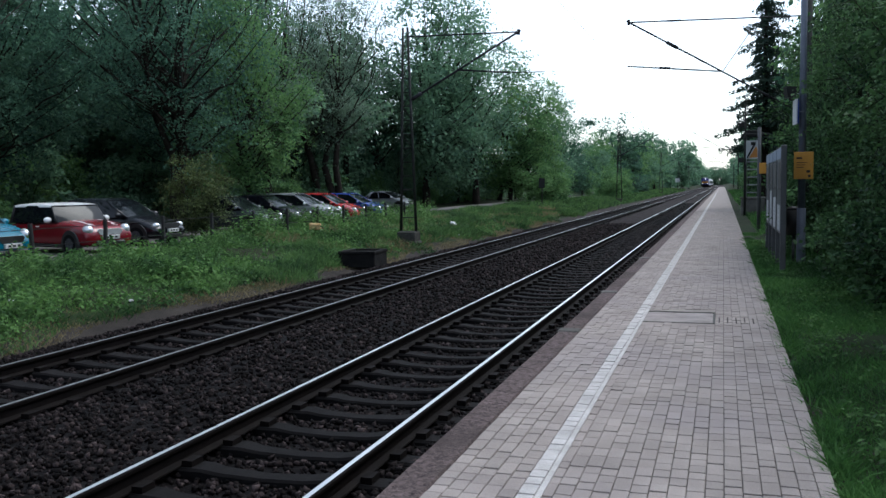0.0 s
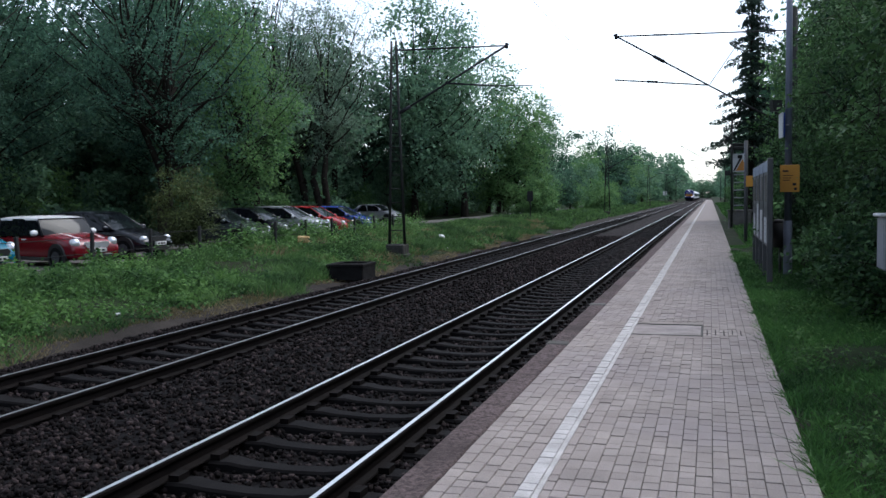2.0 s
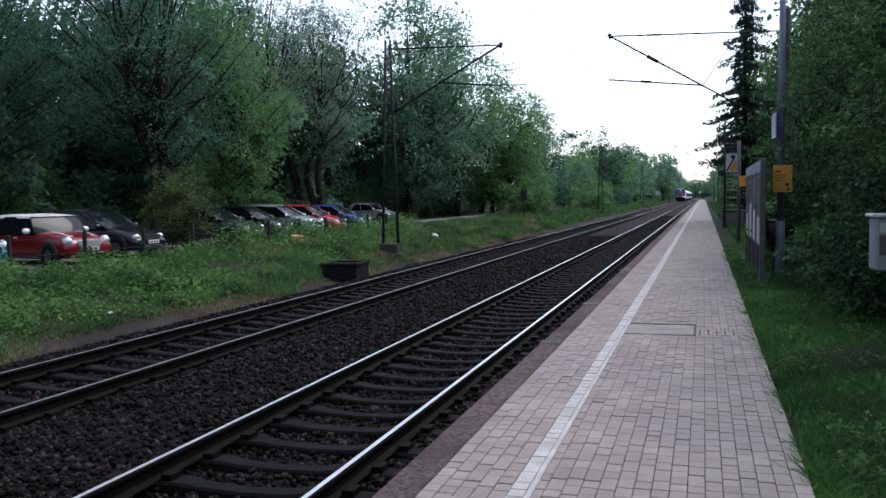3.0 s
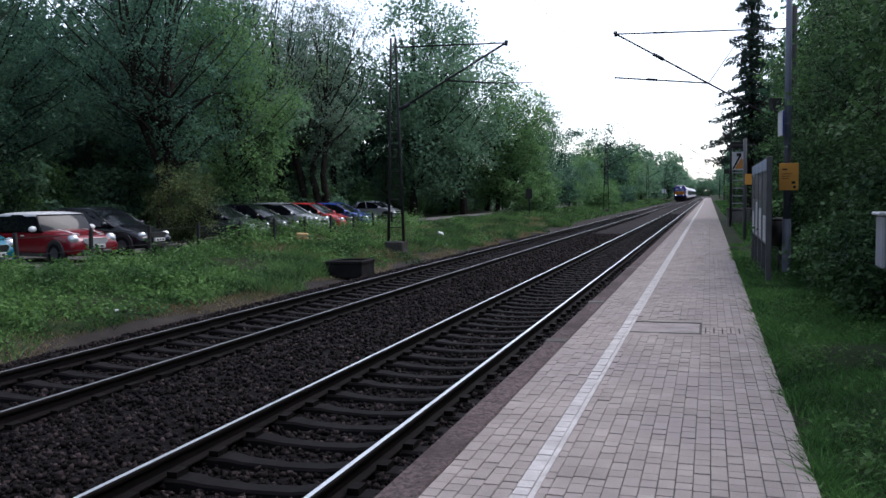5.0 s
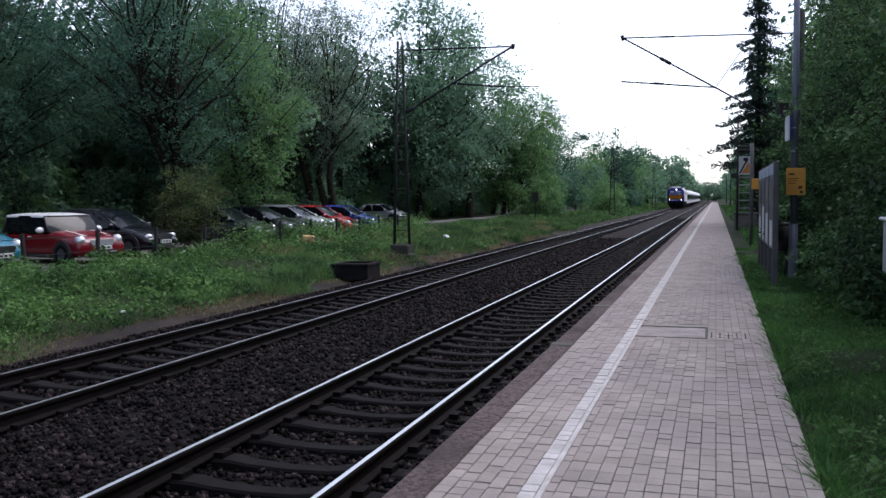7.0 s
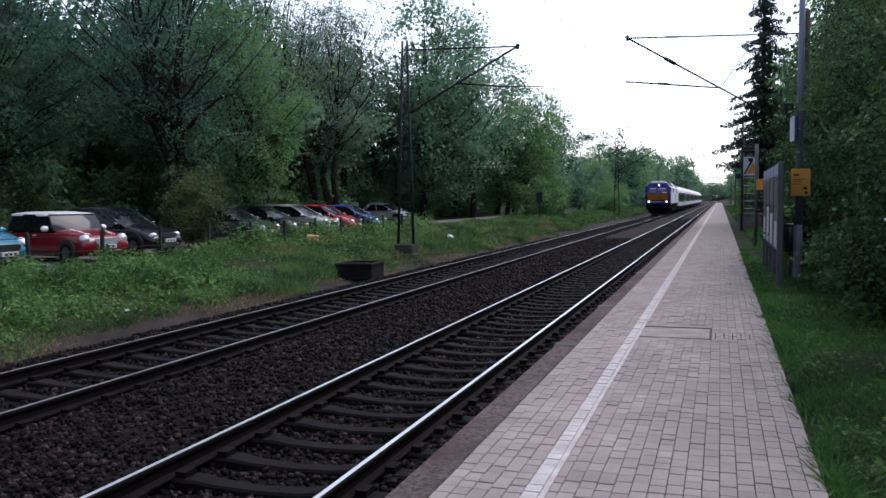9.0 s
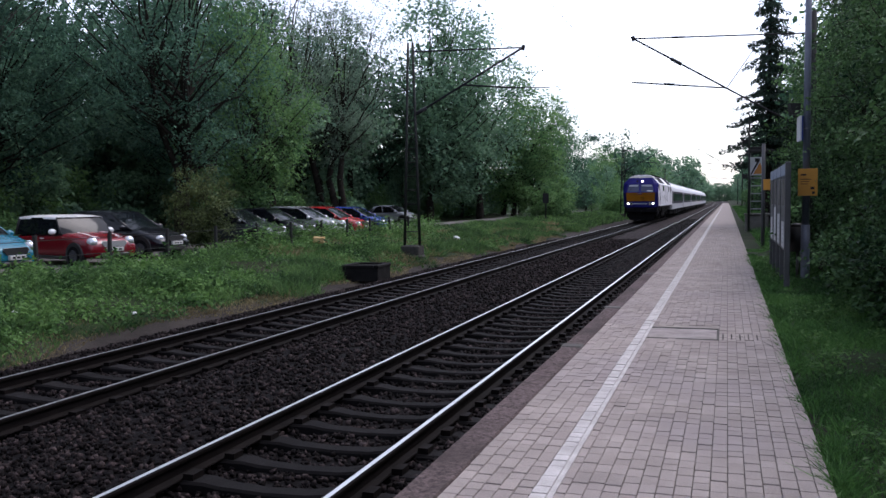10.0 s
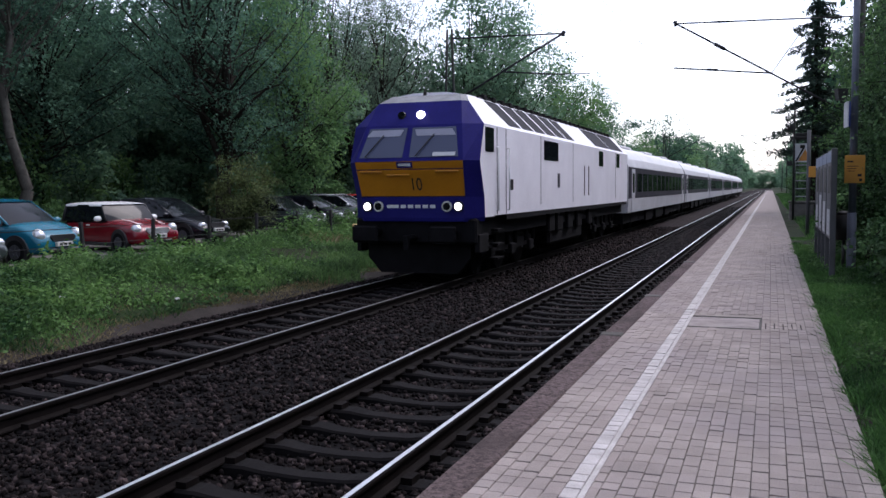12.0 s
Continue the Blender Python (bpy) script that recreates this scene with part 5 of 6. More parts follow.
def build_stand():
    """Concrete plinth with a steel ladder frame, warning panel and dark hood."""
    y = 46.0
    ob = thing("signal_stand", pose(1.4, y, ground_z(1.4)), "steel ladder frame with a warning panel on a concrete plinth", "signal stand")
    g = ground_z(1.5)
    bm = bmesh.new()
    box(bm, -0.55, 0.55, -0.5, 0.5, -0.3, 0.78, 0.03)
    part("plinth", bm, CONCRETE, ob, "grey concrete plinth")
    bm = bmesh.new()
    box(bm, -0.6, 0.6, -0.55, 0.55, 0.785, 0.88, 0.02)
    part("cap_slab", bm, CONCRETE, ob, "pale slab")
    for x in (-0.33, 0.33):
        bm = bmesh.new()
        tube(bm, (x, -0.2, 0.85), (x, -0.2, 4.1), 0.035, n=8)
        part("upright", bm, STEEL, ob)
    for k in range(5):
        bm = bmesh.new()
        tube(bm, (-0.33, -0.2, 1.1 + 0.38 * k), (0.33, -0.2, 1.1 + 0.38 * k), 0.03, n=6)
        part("rung", bm, BOX_GREY, ob)
    bm = bmesh.new()
    box(bm, -0.36, 0.36, -0.27, -0.24, 2.75, 3.65, 0.01)
    panel = part("warning_panel", bm, SIGN_WHITE, ob, "white warning panel")
    bm = bmesh.new()
    prism(bm, [(-0.2, 2.82), (0.34, 2.82), (0.12, 3.38)], "y", -0.285, -0.272)
    part("triangle", bm, SIGN_ORANGE, panel, "orange triangle")
    bm = bmesh.new()
    prism(bm, [(-0.33, 2.8), (-0.25, 2.8), (0.08, 3.42), (0.0, 3.46)], "y", -0.296, -0.288)
    box(bm, -0.12, 0.1, -0.296, -0.288, 3.42, 3.58)
    part("dark_stroke", bm, INK, panel)
    bm = bmesh.new()
    box(bm, -0.5, 0.75, -0.45, 0.3, 3.85, 4.0, 0.03)
    box(bm, -0.35, 0.3, -0.3, 0.2, 4.0, 4.16, 0.03)
    part("hood", bm, INK, ob, "dark hood")
    pole = thing("signal_pole", pose(1.0, 45.2, ground_z(1.1)), "slim grey pole with two small dark lamp boxes", "pole")
    bm = bmesh.new()
    tube(bm, (0, 0, -0.3), (0, 0, 5.4), 0.055, 0.045, n=8)
    part("shaft", bm, MAST_STEEL, pole)
    for z in (2.6, 4.3):
        bm = bmesh.new()
        box(bm, -0.32, -0.06, -0.1, 0.1, z, z + 0.22, 0.02)
        part("lamp_box", bm, INK, pole, "small dark box")
    p2 = thing("sign_post", pose(1.11, 30.26, ground_z(1.18)), "steel post carrying a small yellow sign", "sign post")
    bm = bmesh.new()
    tube(bm, (0, 0, -0.3), (0, 0, 3.4), 0.06, n=10)
    part("shaft", bm, BOARD_GREY, p2)
    bm = bmesh.new()
    box(bm, 0.0, 0.26, -0.09, -0.062, 1.9, 2.25, 0.008)
    part("panel", bm, SIGN_YELLOW, p2, "small yellow panel")


build_stand()


def build_cross_path():
    ob = thing("footpath", pose(0, 0, 0), "short reddish paved path joining the platform", "path", kind="structure")
    bm = bmesh.new()
    box(bm, PLAT_R + 0.02, 1.9, 24.6, 28.2, 0.1, 0.362, 0.01)
    part("slab", bm, DIRT, ob)


build_cross_path()
bm = bmesh.new()
box(bm, -19.2, -17.4, 50, 80, 0.1, 0.5, 0.02)
tagged(part("footway", bm, GRAVEL), "pale gravel footway behind the railway bank", "path", kind="structure")


def build_manhole():
    ob = thing("manhole_cover", pose(-0.5015, 10.83, PLAT), "worn concrete manhole cover in a steel frame", "manhole cover")
    bm = bmesh.new()
    for x0, x1, y0, y1 in ((-0.421, 0.421, -0.45, -0.425), (-0.421, 0.421, 0.425, 0.45), (-0.421, -0.4, -0.425, 0.425), (0.4, 0.421, -0.425, 0.425)):
        box(bm, x0, x1, y0, y1, -0.05, 0.004, 0.004)
    part("frame", bm, CONCRETE, ob, "weathered frame")
    for y0, y1 in ((0.455, 0.62), (-0.62, -0.455)):
        bm = bmesh.new()
        box(bm, -0.42, 0.42, y0, y1, -0.04, -0.003)
        part("surround", bm, PAVER_FAR, ob, "concrete infill round the cover")
    V, F = [], []
    n = 16
    for j in range(n + 1):
        for i in range(n + 1):
            x, y = -0.398 + 0.796 * i / n, -0.42 + 0.84 * j / n
            V.append((x, y, -0.008 + 0.018 * math.sin(i / n * 9.0 + 0.5) * math.sin(j / n * 3.1) + 0.006 * noise.noise((x * 6, y * 6, 0))))
    for j in range(n):
        for i in range(n):
            F.append((j * (n + 1) + i, j * (n + 1) + i + 1, (j + 1) * (n + 1) + i + 1, (j + 1) * (n + 1) + i))
    part("cover", mesh_of("cover", V, F, MANHOLE, smooth=True), None, ob, "uneven worn concrete infill")
    for k in range(5):
        bm = bmesh.new()
        box(bm, -0.007, 0.007, -0.2, 0.2, -0.02, 0.005, 0.002)
        part("drain_slot", bm, JOINT, ob, at=pose(0.47 + 0.094 * k, -0.18 + 0.03 * (k % 2), 0))


MANHOLE = surface("manhole_infill", (0.19, 0.165, 0.158), (0.34, 0.3, 0.285), 0.8, scale=5, fine=70, bump=0.3)
build_manhole()


def build_junction_box():
    ob = thing("junction_box", pose(2.07, 10.6, ground_z(2.14) - 0.06), "pale grey electrical cabinet on a post among bushes", "cabinet")
    bm = bmesh.new()
    box(bm, -0.28, 0.5, -0.2, 0.2, 0.78, 1.36, 0.02)
    part("housing", bm, BOX_GREY, ob)
    bm = bmesh.new()
    box(bm, -0.32, 0.54, -0.24, 0.24, 1.363, 1.4, 0.012)
    part("lid", bm, SIGN_WHITE, ob, "pale lid")
    bm = bmesh.new()
    box(bm, -0.24, -0.12, -0.215, -0.2, 1.2, 1.3)
    part("sticker", bm, PAPER, ob, "white sticker")
    bm = bmesh.new()
    box(bm, -0.24, -0.14, -0.212, -0.2, 0.95, 1.17)
    part("sticker", bm, CONCRETE, ob, "brown stain-coloured sticker")
    for x in (0.3, 0.44):
        bm = bmesh.new()
        box(bm, x - 0.03, x + 0.03, -0.05, 0.05, -0.3, 0.79, 0.008)
        part("leg", bm, STEEL, ob)


build_junction_box()


# ---- train ----
LOCO_BLUE = surface("loco_blue", (0.009, 0.008, 0.09), (0.015, 0.014, 0.135), 0.62, per="keyed", scale=2, fine=30, bump=0.02)
LOCO_YELLOW = surface("loco_yellow", (0.36, 0.14, 0.004), (0.45, 0.18, 0.006), 0.4, per="keyed", scale=2, fine=30, bump=0.02)
COACH_WHITE = surface("loco_white", (0.68, 0.67, 0.73), (0.8, 0.79, 0.85), 0.4, per="keyed", scale=1.1, fine=25, bump=0.02)
COACH_ROOF = surface("coach_roof", (0.5, 0.51, 0.53), (0.66, 0.67, 0.69), 0.5, per="keyed", scale=1.1, fine=25, bump=0.02)
COACH_SIDE = surface("coach_side", (0.42, 0.425, 0.46), (0.55, 0.555, 0.6), 0.45, per="keyed", scale=1.1, fine=25, bump=0.02)
BAND = surface("window_band", (0.022, 0.022, 0.03), (0.04, 0.04, 0.052), 0.62, per="keyed", scale=1.1, fine=25, bump=0.0)
GRIME = surface("underframe_black", (0.0025, 0.0025, 0.003), (0.009, 0.0085, 0.01), 0.85, per="keyed", scale=3, fine=30, bump=0.2)
GRILL = surface("roof_grill", (0.008, 0.008, 0.012), (0.024, 0.023, 0.03), 0.7, per="keyed", scale=3, fine=30, bump=0.1)
ROOF_GREY = surface("weathered_roof", (0.13, 0.135, 0.14), (0.27, 0.275, 0.28), 0.6, per="keyed", scale=2.5, fine=30, bump=0.05)
LIT = lamp_mat("lit_headlamp", (1.0, 0.96, 0.88), 5.0)
START = 17.32 + 30.355 * 12.0
SPEED = 30.355
moving = []


def side_box(bm, side, y0, y1, z0, z1, depth=0.01, x=1.5, bevel=0.0, mat=0):
    a, b = sorted((side * x, side * (x + depth)))
    box(bm, a, b, y0, y1, z0, z1, bevel, mat)


def build_wheel(parent, x, y, r):
    bm = bmesh.new()
    tube(bm, (x - 0.065, y, r), (x + 0.065, y, r), r, n=22)
    wheel = part("wheel", bm, GRIME, parent, "dark steel wheel")


def build_bogie(parent, y, axles, spacing):
    half = spacing * (axles - 1) / 2 + 0.55
    for s in (-1, 1):
        bm = bmesh.new()
        prism(bm, [(y - half, 0.5), (y + half, 0.5), (y + half, 0.72), (y + 0.6, 0.95), (y - 0.6, 0.95), (y - half, 0.72)], "x", s * 1.06 - 0.06, s * 1.06 + 0.06)
        for k in range(axles):
            yy = y + (k - (axles - 1) / 2) * spacing
            box(bm, s * 1.12 - 0.1, s * 1.12 + 0.1, yy - 0.18, yy + 0.18, 0.36, 0.64, 0.03)
            tube(bm, (s * 1.14, yy - 0.35, 0.62), (s * 1.14, yy - 0.35, 0.98), 0.07, n=8)
            tube(bm, (s * 1.14, yy + 0.35, 0.62), (s * 1.14, yy + 0.35, 0.98), 0.07, n=8)
        part("bogie_side", bm, GRIME, parent, "black bogie frame with springs")
    for k in range(axles):
        yy = y + (k - (axles - 1) / 2) * spacing
        for x in (-0.7525, 0.7525):
            build_wheel(parent, x, yy, 0.46)


# nose levels: z, face y, face half width, corner half width, corner y
NOSE = [(1.3, 0.02, 1.16, 1.48, 0.42), (1.38, 0.0, 1.18, 1.5, 0.4), (1.82, 0.0, 1.2, 1.5, 0.36), (2.58, -0.26, 1.24, 1.5, 0.06), (3.36, 0.1, 1.1, 1.5, 0.36), (3.88, 0.46, 0.96, 1.06, 0.66), (4.06, 0.85, 0.8, 0.88, 1.0)]


def face_y(z):
    return float(np.interp(z, [n[0] for n in NOSE], [n[1] for n in NOSE]))


def nose_panel(bm, x0, x1, z0, z1, out=0.012, x0t=None, x1t=None):
    """A flat panel that lies on the slanted front between two heights."""
    x0t, x1t = x0 if x0t is None else x0t, x1 if x1t is None else x1t
    pts = [(x0, face_y(z0) - out, z0), (x1, face_y(z0) - out, z0), (x1t, face_y(z1) - out, z1), (x0t, face_y(z1) - out, z1)]
    back = [(x, y + out * 1.5, z) for x, y, z in pts]
    v = [bm.verts.new(p) for p in pts + back]
    for f in ((0, 1, 2, 3), (7, 6, 5, 4), (0, 4, 5, 1), (1, 5, 6, 2), (2, 6, 7, 3), (3, 7, 4, 0)):
        bm.faces.new([v[i] for i in f])


def build_loco():
    top = thing("locomotive", pose(FAR, START, 0), "white diesel locomotive with blue cab and yellow front panel", "locomotive")
    end = 20.0
    # white shell with sloping roof shoulders
    bm = bmesh.new()
    prism(bm, [(-1.5, 1.4), (1.5, 1.4), (1.5, 3.36), (0.88, 4.06), (0.4, 4.14), (-0.4, 4.14), (-0.88, 4.06), (-1.5, 3.36)], "y", 1.06, end)
    for s in (-1, 1):
        pts = [(0.4, 1.38), (0.36, 1.82), (0.06, 2.58), (0.36, 3.36), (1.06, 3.36), (1.06, 1.38)]
        prism(bm, pts, "x", min(s * 1.2, s * 1.5), max(s * 1.2, s * 1.5))
        v = [bm.verts.new(p) for p in ((s * 1.5, 0.36, 3.362), (s * 1.5, 1.06, 3.362), (s * 0.88, 1.06, 4.062), (s * 1.06, 0.66, 3.882))]
        bm.faces.new(v)
    part("body", bm, COACH_WHITE, top, "white body shell")
    # blue faceted cab front
    bm = bmesh.new()
    rows = []
    for z, fy, fw, cw, cy in NOSE:
        rows.append([bm.verts.new(p) for p in ((-cw, cy, z), (-fw, fy, z), (fw, fy, z), (cw, cy, z))])
    for a, b in zip(rows[:-1], rows[1:-1]):
        for i in range(3):
            bm.faces.new((a[i], a[i + 1], b[i + 1], b[i]))
    bmesh.ops.delete(bm, geom=rows[-1], context="VERTS")
    part("cab_front", bm, LOCO_BLUE, top, "deep blue cab front")
    bm = bmesh.new()
    lid = [[bm.verts.new(p) for p in ((-cw, cy, z), (-fw, fy, z), (fw, fy, z), (cw, cy, z))] for z, fy, fw, cw, cy in NOSE[-2:]]
    for i in range(3):
        bm.faces.new((lid[0][i], lid[0][i + 1], lid[1][i + 1], lid[1][i]))
    bm.faces.new(lid[1])
    part("cab_roof", bm, ROOF_GREY, top, "weathered grey cab roof edge")
    bm = bmesh.new()
    nose_panel(bm, -1.19, 1.19, 1.84, 2.4, 0.014, -1.22, 1.22)
    nose_panel(bm, -1.22, 1.22, 2.42, 2.575, 0.014, -1.23, 1.23)
    yellow = part("front_panel", bm, LOCO_YELLOW, top, "yellow front panel")
    for x0, x1, z in ((-1.12, -0.62, 2.36), (-0.5, 0.0, 2.29), (0.62, 1.12, 2.36)):
        bm = bmesh.new()
        y = face_y(z) - 0.06
        tube(bm, (x0, y, z), (x1, y, z), 0.022, n=6)
        for x in (x0 + 0.03, x1 - 0.03):
            tube(bm, (x, y, z), (x, y + 0.06, z), 0.014, n=5)
        part("grab_rail", bm, LOCO_YELLOW, yellow, "yellow grab rail")
    me = text_mesh("10", 0.4)
    me.materials.append(INK)
    slant = math.degrees(math.atan2(0.26, 0.76))
    part("lettering", me, None, yellow, "dark number", at=pose(0.13, face_y(2.08) - 0.022, 2.08, 90 + slant, 0, 0) @ Matrix.Diagonal((0.72, 1, 1, 1)))
    bm = bmesh.new()
    nose_panel(bm, -0.26, 0.1, 2.44, 2.56, 0.024)
    part("badge", bm, LOCO_BLUE, yellow, "small blue badge")
    bm = bmesh.new()
    nose_panel(bm, -0.22, 0.06, 2.475, 2.53, 0.03)
    part("badge_bar", bm, SIGN_WHITE, yellow)
    bm = bmesh.new()
    nose_panel(bm, -0.6, -0.33, 1.585, 1.655, 0.008)
    for k in range(5):
        nose_panel(bm, -0.28 + 0.17 * k, -0.16 + 0.17 * k, 1.585, 1.655, 0.008)
    part("print_bar", bm, SIGN_WHITE, top, "row of pale marks")
    for x0, x1, t0, t1 in ((-1.14, -0.14, -1.0, -0.12), (0.02, 1.12, 0.0, 0.98)):
        bm = bmesh.new()
        nose_panel(bm, x0, x1, 2.66, 3.3, 0.012, t0, t1)
        pane = part("windscreen", bm, GLASS_CAB, top, "windscreen with the reflected sky put into its blue colour")
        bm = bmesh.new()
        nose_panel(bm, x0 + 0.1, x1 - 0.12, 3.12, 3.26, 0.02, t0 + 0.06, t1 - 0.08)
        part("sun_blind", bm, BLIND, pane, "pale sun blind")
        bm = bmesh.new()
        tube(bm, (x0 + 0.15, face_y(2.68) - 0.05, 2.68), (x0 + 0.5, face_y(3.15) - 0.04, 3.15), 0.012, n=5)
        part("wiper", bm, INK, pane)
    bm = bmesh.new()
    nose_panel(bm, 0.55, 1.05, 2.68, 2.76, 0.026)
    part("card", bm, SIGN_WHITE, top, "white card behind the windscreen")
    for x in (-1.05, -0.79, 0.79, 1.05):
        lit = abs(x) > 1
        bm = bmesh.new()
        tube(bm, (x, -0.05, 1.62), (x, 0.02, 1.62), 0.115, n=16)
        ring = part("lamp_ring", bm, CHROME if not lit else INK, top)
        bm = bmesh.new()
        tube(bm, (x, -0.06, 1.62), (x, -0.045, 1.62), 0.08, n=16)
        part("headlamp", bm, LIT if lit else GLASS_DARK, ring, "lit white headlamp" if lit else "unlit marker lamp")
    for x, m in ((0.12, LIT), (-0.32, GLASS_DARK)):
        bm = bmesh.new()
        y = face_y(3.58)
        tube(bm, (x, y - 0.06, 3.58), (x, y + 0.06, 3.58), 0.085, n=14)
        part("top_lamp", bm, m, top, "lit top lamp" if m is LIT else "dark top lamp")
    # buffer beam, buffers, plough
    bm = bmesh.new()
    box(bm, -1.4, 1.4, 0.1, 0.6, 0.82, 1.36, 0.04)
    part("buffer_beam", bm, GRIME, top, "black buffer beam")
    for s in (-1, 1):
        bm = bmesh.new()
        tube(bm, (s * 0.875, -0.52, 1.05), (s * 0.875, 0.1, 1.05), 0.11, n=14)
        box(bm, s * 0.875 - 0.3, s * 0.875 + 0.3, -0.58, -0.5, 0.86, 1.24, 0.05)
        part("buffer", bm, GRIME, top, "black rectangular buffer")
        bm = bmesh.new()
        box(bm, s * 1.38 - 0.06, s * 1.38 + 0.06, 0.2, 0.85, 0.62, 1.02, 0.02)
        part("step", bm, GRIME, top)
        for k in range(3):
            bm = bmesh.new()
            box(bm, s * 1.36 - 0.1, s * 1.36 + 0.1, 1.45, 1.95, 0.4 + 0.32 * k, 0.44 + 0.32 * k)
            part("step", bm, GRIME, top, "black cab step")
    bm = bmesh.new()
    prism(bm, [(-0.9, 0.16), (0.9, 0.16), (1.2, 0.5), (1.2, 0.8), (-1.2, 0.8), (-1.2, 0.5)], "y", 0.3, 0.45)
    part("rail_guard", bm, GRIME, top, "black rail guard")
    bm = bmesh.new()
    tube(bm, (0, -0.35, 0.95), (0, 0.2, 0.95), 0.07, n=8)
    box(bm, -0.06, 0.06, -0.42, -0.3, 0.7, 1.02, 0.02)
    part("coupling", bm, GRIME, top, "black coupling hook")
    # sides
    for s in (-1, 1):
        bm = bmesh.new()
        side_box(bm, s, 0.42, 1.02, 2.78, 3.3, 0.012)
        part("cab_window", bm, GLASS_DARK, top, "dark cab side window")
        for y in (1.26, 1.96):
            bm = bmesh.new()
            side_box(bm, s, y, y + 0.035, 1.42, 3.34, 0.006)
            part("door_seam", bm, BAND, top)
        for y in (1.2, 2.06):
            bm = bmesh.new()
            tube(bm, (s * 1.56, y, 1.5), (s * 1.56, y, 2.9), 0.018, n=6)
            for z in (1.5, 2.9):
                tube(bm, (s * 1.5, y, z), (s * 1.56, y, z), 0.014, n=5)
            part("handrail", bm, COACH_ROOF, top, "pale handrail")
        for y0, y1, z0, z1 in ((5.56, 7.2, 2.74, 3.26), (13.5, 14.3, 2.74, 3.27), (17.2, 17.9, 2.76, 3.3)):
            bm = bmesh.new()
            side_box(bm, s, y0, y1, z0, z1, 0.012)
            part("side_window", bm, GLASS_DARK, top, "dark side window")
        for y in (5.2, 9.2, 17.0):
            bm = bmesh.new()
            side_box(bm, s, y, y + 0.03, 1.56, 3.34, 0.005)
            part("panel_seam", bm, BAND, top)
        for y0, y1, z0, z1, m in ((2.3, 2.55, 1.95, 2.2, INK), (7.15, 7.4, 2.0, 2.4, BAND), (10.9, 11.0, 1.75, 2.7, BAND), (11.6, 11.7, 1.75, 2.7, BAND)):
            bm = bmesh.new()
            side_box(bm, s, y0, y1, z0, z1, 0.012)
            part("vent", bm, m, top)
        # grills on the sloping shoulder, leaning backwards
        for y0, y1, f0, f1 in [(2.5 + 1.25 * k, 3.5 + 1.25 * k, 0.12, 0.95) for k in range(6)] + [(13.2, 16.0, 0.1, 0.95), (16.2, 19.2, 0.1, 0.95)]:
            bm = bmesh.new()
            v = []
            for lift in (0.012, -0.03):
                for y, f, lag in ((y0, f0, 0), (y1, f0, 0), (y1, f1, -0.35), (y0, f1, -0.35)):
                    v.append(bm.verts.new((s * (1.5 - 0.62 * f + lift * 0.75), y + lag, 3.36 + 0.7 * f + lift * 0.66)))
            for f in ((0, 1, 2, 3), (0, 4, 5, 1), (1, 5, 6, 2), (2, 6, 7, 3), (3, 7, 4, 0)):
                bm.faces.new([v[i] for i in f])
            part("roof_grill", bm, GRILL, top, "dark roof grill")
        bm = bmesh.new()
        side_box(bm, s, 2.05, 19.9, 1.28, 1.52, -0.12, 1.49)
        part("sill", bm, GRIME, top, "dark sill under the body")
    bm = bmesh.new()
    box(bm, -1.3, 1.3, 0.55, 19.8, 0.95, 1.42)
    box(bm, -1.25, 1.25, 7.2, 11.8, 0.35, 1.0, 0.08)
    for y in (6.6, 7.6, 9.0, 10.4, 12.2):
        box(bm, -1.4, 1.4, y, y + 0.7, 0.75, 1.35, 0.04)
    part("underframe", bm, GRIME, top, "black underframe with fuel tank")
    build_bogie(top, 3.6, 3, 1.75)
    build_bogie(top, 16.2, 3, 1.75)
    bm = bmesh.new()
    for y0, y1, z in ((2.4, 6.0, 4.27), (7.2, 10.4, 4.3), (12.0, 17.5, 4.28)):
        box(bm, -0.5, 0.5, y0, y1, 4.1, z - 0.06, 0.03)
    part("roof_hatch", bm, ROOF_GREY, top, "weathered roof hatches")
    for s in (-1, 1):
        bm = bmesh.new()
        box(bm, s * 0.84 - 0.04, s * 0.84 + 0.04, 1.9, 19.6, 4.04, 4.11, 0.01)
        for k in range(24):
            box(bm, s * 0.84 - 0.07, s * 0.84 + 0.07, 2.2 + 0.72 * k, 2.45 + 0.72 * k, 4.05, 4.17, 0.015)
        part("roof_rail", bm, GRIME, top, "dark roof walkway edge with brackets")
    bm = bmesh.new()
    tube(bm, (-0.05, 0.9, 4.04), (-0.05, 0.9, 4.2), 0.05, 0.02, n=8)
    part("horn", bm, INK, top)
    moving.append(top)


BLIND = plain("sun_blind_grey", (0.3, 0.31, 0.38), 0.6)
build_loco()


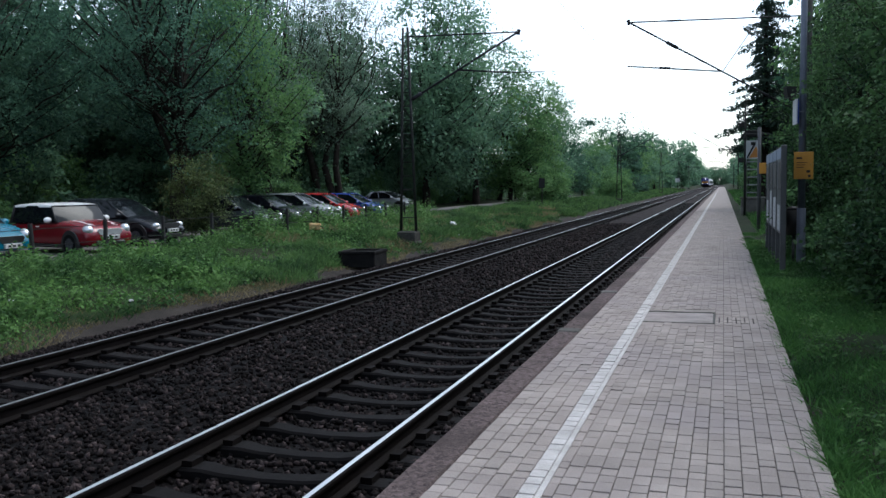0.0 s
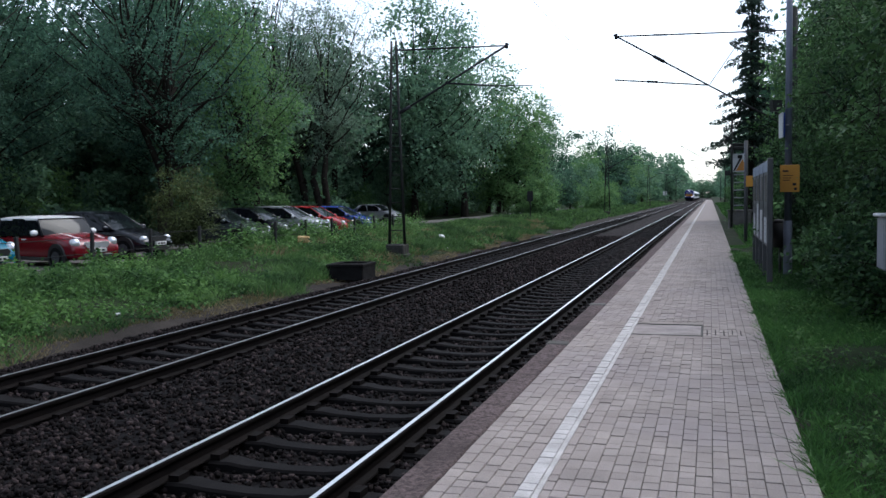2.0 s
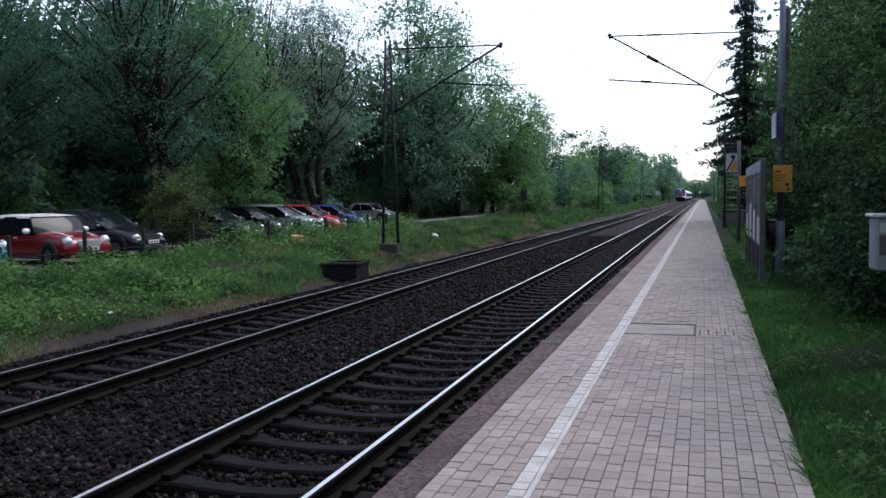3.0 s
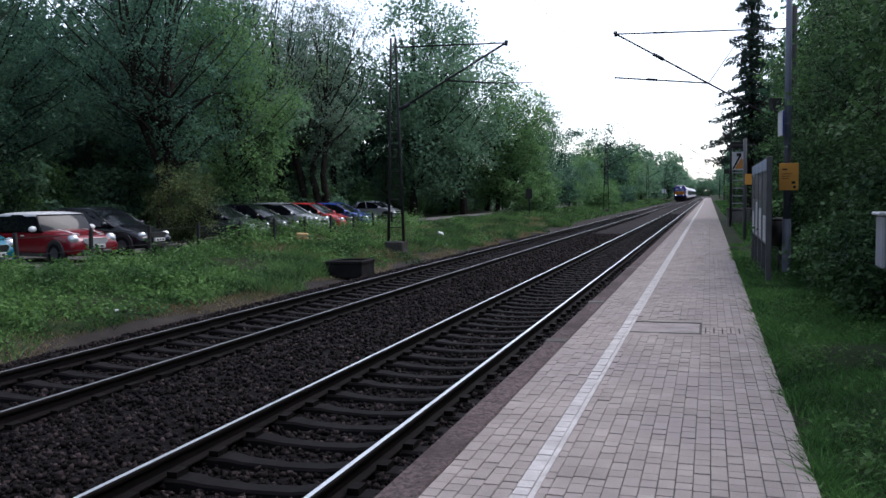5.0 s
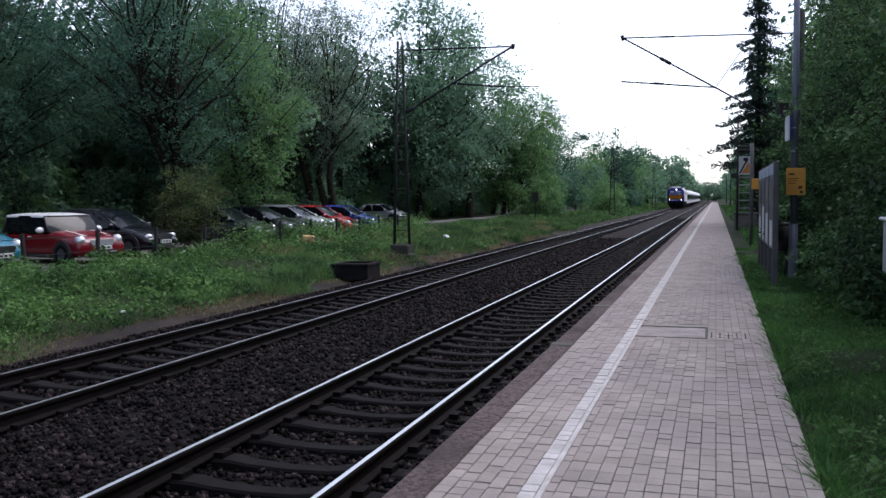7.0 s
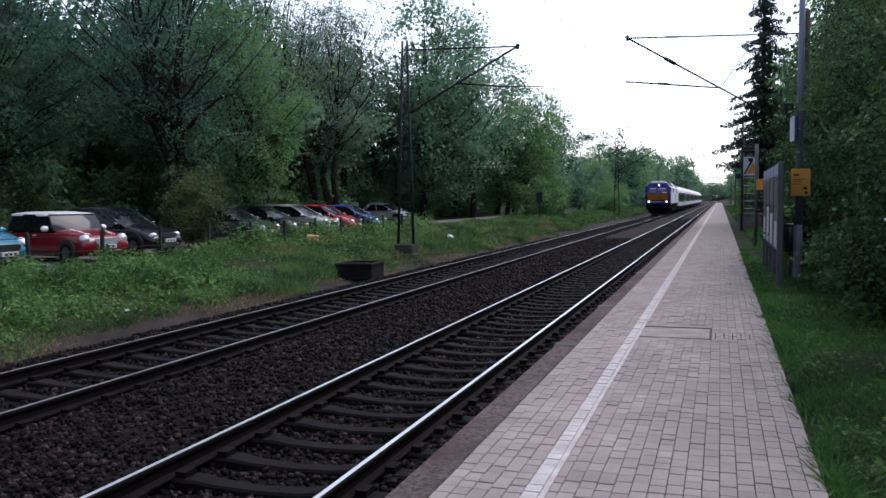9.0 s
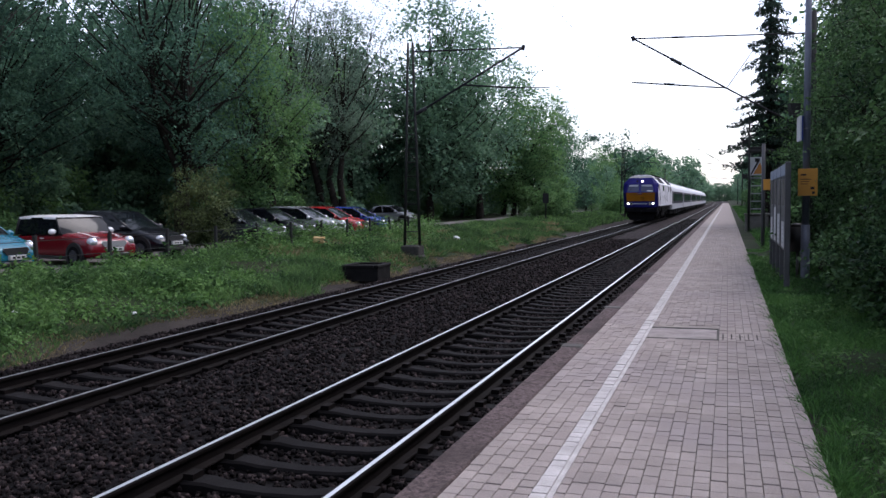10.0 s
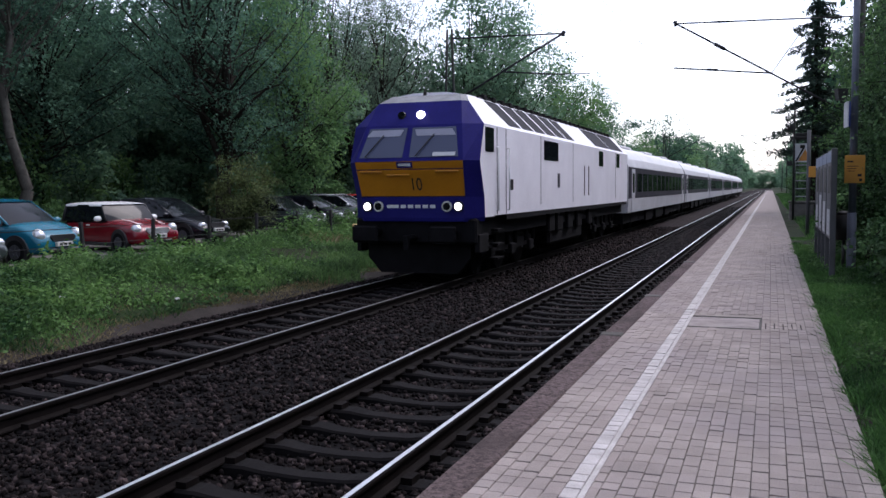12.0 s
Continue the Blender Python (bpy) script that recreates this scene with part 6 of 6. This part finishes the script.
def build_coach(y):
    coach = thing("coach", pose(FAR, y, 0), "white passenger coach with a dark grey window band", "railway coach", "coaches")
    y0, y1 = 0.2, 26.2
    outline = [(-1.42, 0.88), (1.42, 0.88), (1.45, 1.4), (1.43, 2.9), (1.33, 3.2), (1.05, 3.58), (0.6, 3.82), (-0.6, 3.82), (-1.05, 3.58), (-1.33, 3.2), (-1.43, 2.9), (-1.45, 1.4)]
    bm = bmesh.new()
    prism(bm, outline, "y", y0, y1)
    part("body", bm, COACH_SIDE, coach, "pale grey coach body")
    bm = bmesh.new()
    prism(bm, [(-1.32, 3.24), (1.32, 3.24), (1.06, 3.6), (0.6, 3.845), (-0.6, 3.845), (-1.06, 3.6)], "y", y0 - 0.01, y1 + 0.01)
    part("roof", bm, COACH_ROOF, coach, "pale grey ribbed roof")
    for k in range(3):
        bm = bmesh.new()
        box(bm, -0.7, 0.7, 3 + 8 * k, 6 + 8 * k, 3.8, 3.93, 0.04)
        part("roof_unit", bm, COACH_ROOF, coach)
    for s in (-1, 1):
        bm = bmesh.new()
        side_box(bm, s, y0 + 0.05, y1 - 0.05, 1.5, 2.86, -0.012, 1.458)
        part("window_band", bm, BAND, coach, "dark grey band")
        for k in range(11):
            bm = bmesh.new()
            side_box(bm, s, y0 + 2.6 + 1.9 * k, y0 + 4.1 + 1.9 * k, 1.78, 2.62, 0.008, 1.459)
            part("window", bm, GLASS_DARK, coach, "dark coach window")
        for y in (y0 + 0.9, y1 - 2.0):
            bm = bmesh.new()
            side_box(bm, s, y, y + 0.95, 0.9, 2.8, 0.01, 1.46)
            door = part("door", bm, COACH_SIDE, coach, "pale grey door")
            bm = bmesh.new()
            side_box(bm, s, y + 0.2, y + 0.75, 1.75, 2.6, 0.006, 1.472)
            part("door_window", bm, GLASS_DARK, door)
    bm = bmesh.new()
    box(bm, -1.2, 1.2, y0 + 0.1, y1 - 0.1, 0.4, 0.9)
    for a, b in ((7, 9.5), (11, 14), (15.5, 18)):
        box(bm, -1.3, 1.3, a, b, 0.3, 0.9, 0.05)
    part("underframe", bm, GRIME, coach, "black underframe boxes")
    build_bogie(coach, 3.8, 2, 2.5)
    build_bogie(coach, 22.6, 2, 2.5)
    bm = bmesh.new()
    box(bm, -0.7, 0.7, y1, y1 + 0.35, 0.9, 3.3, 0.05)
    box(bm, -0.7, 0.7, y0 - 0.3, y0, 0.9, 3.3, 0.05)
    part("gangway", bm, GRIME, coach, "black gangway bellows")
    return coach


first = build_coach(START + 20.5)
moving.append(first)
for k in range(1, 6):
    moving.append(copy_thing(first, pose(FAR, START + 20.5 + 26.6 * k, 0)))


# ---- what moves: the train, at a steady 30.4 m/s towards the camera ----
def motions():
    for ob in moving:
        x, y, z = ob.matrix_basis.translation
        walk(ob, [(t, pose(x, y - SPEED * t, z)) for t in (0.0, 3.0, 6.0, 9.0, 12.0)])


motions()
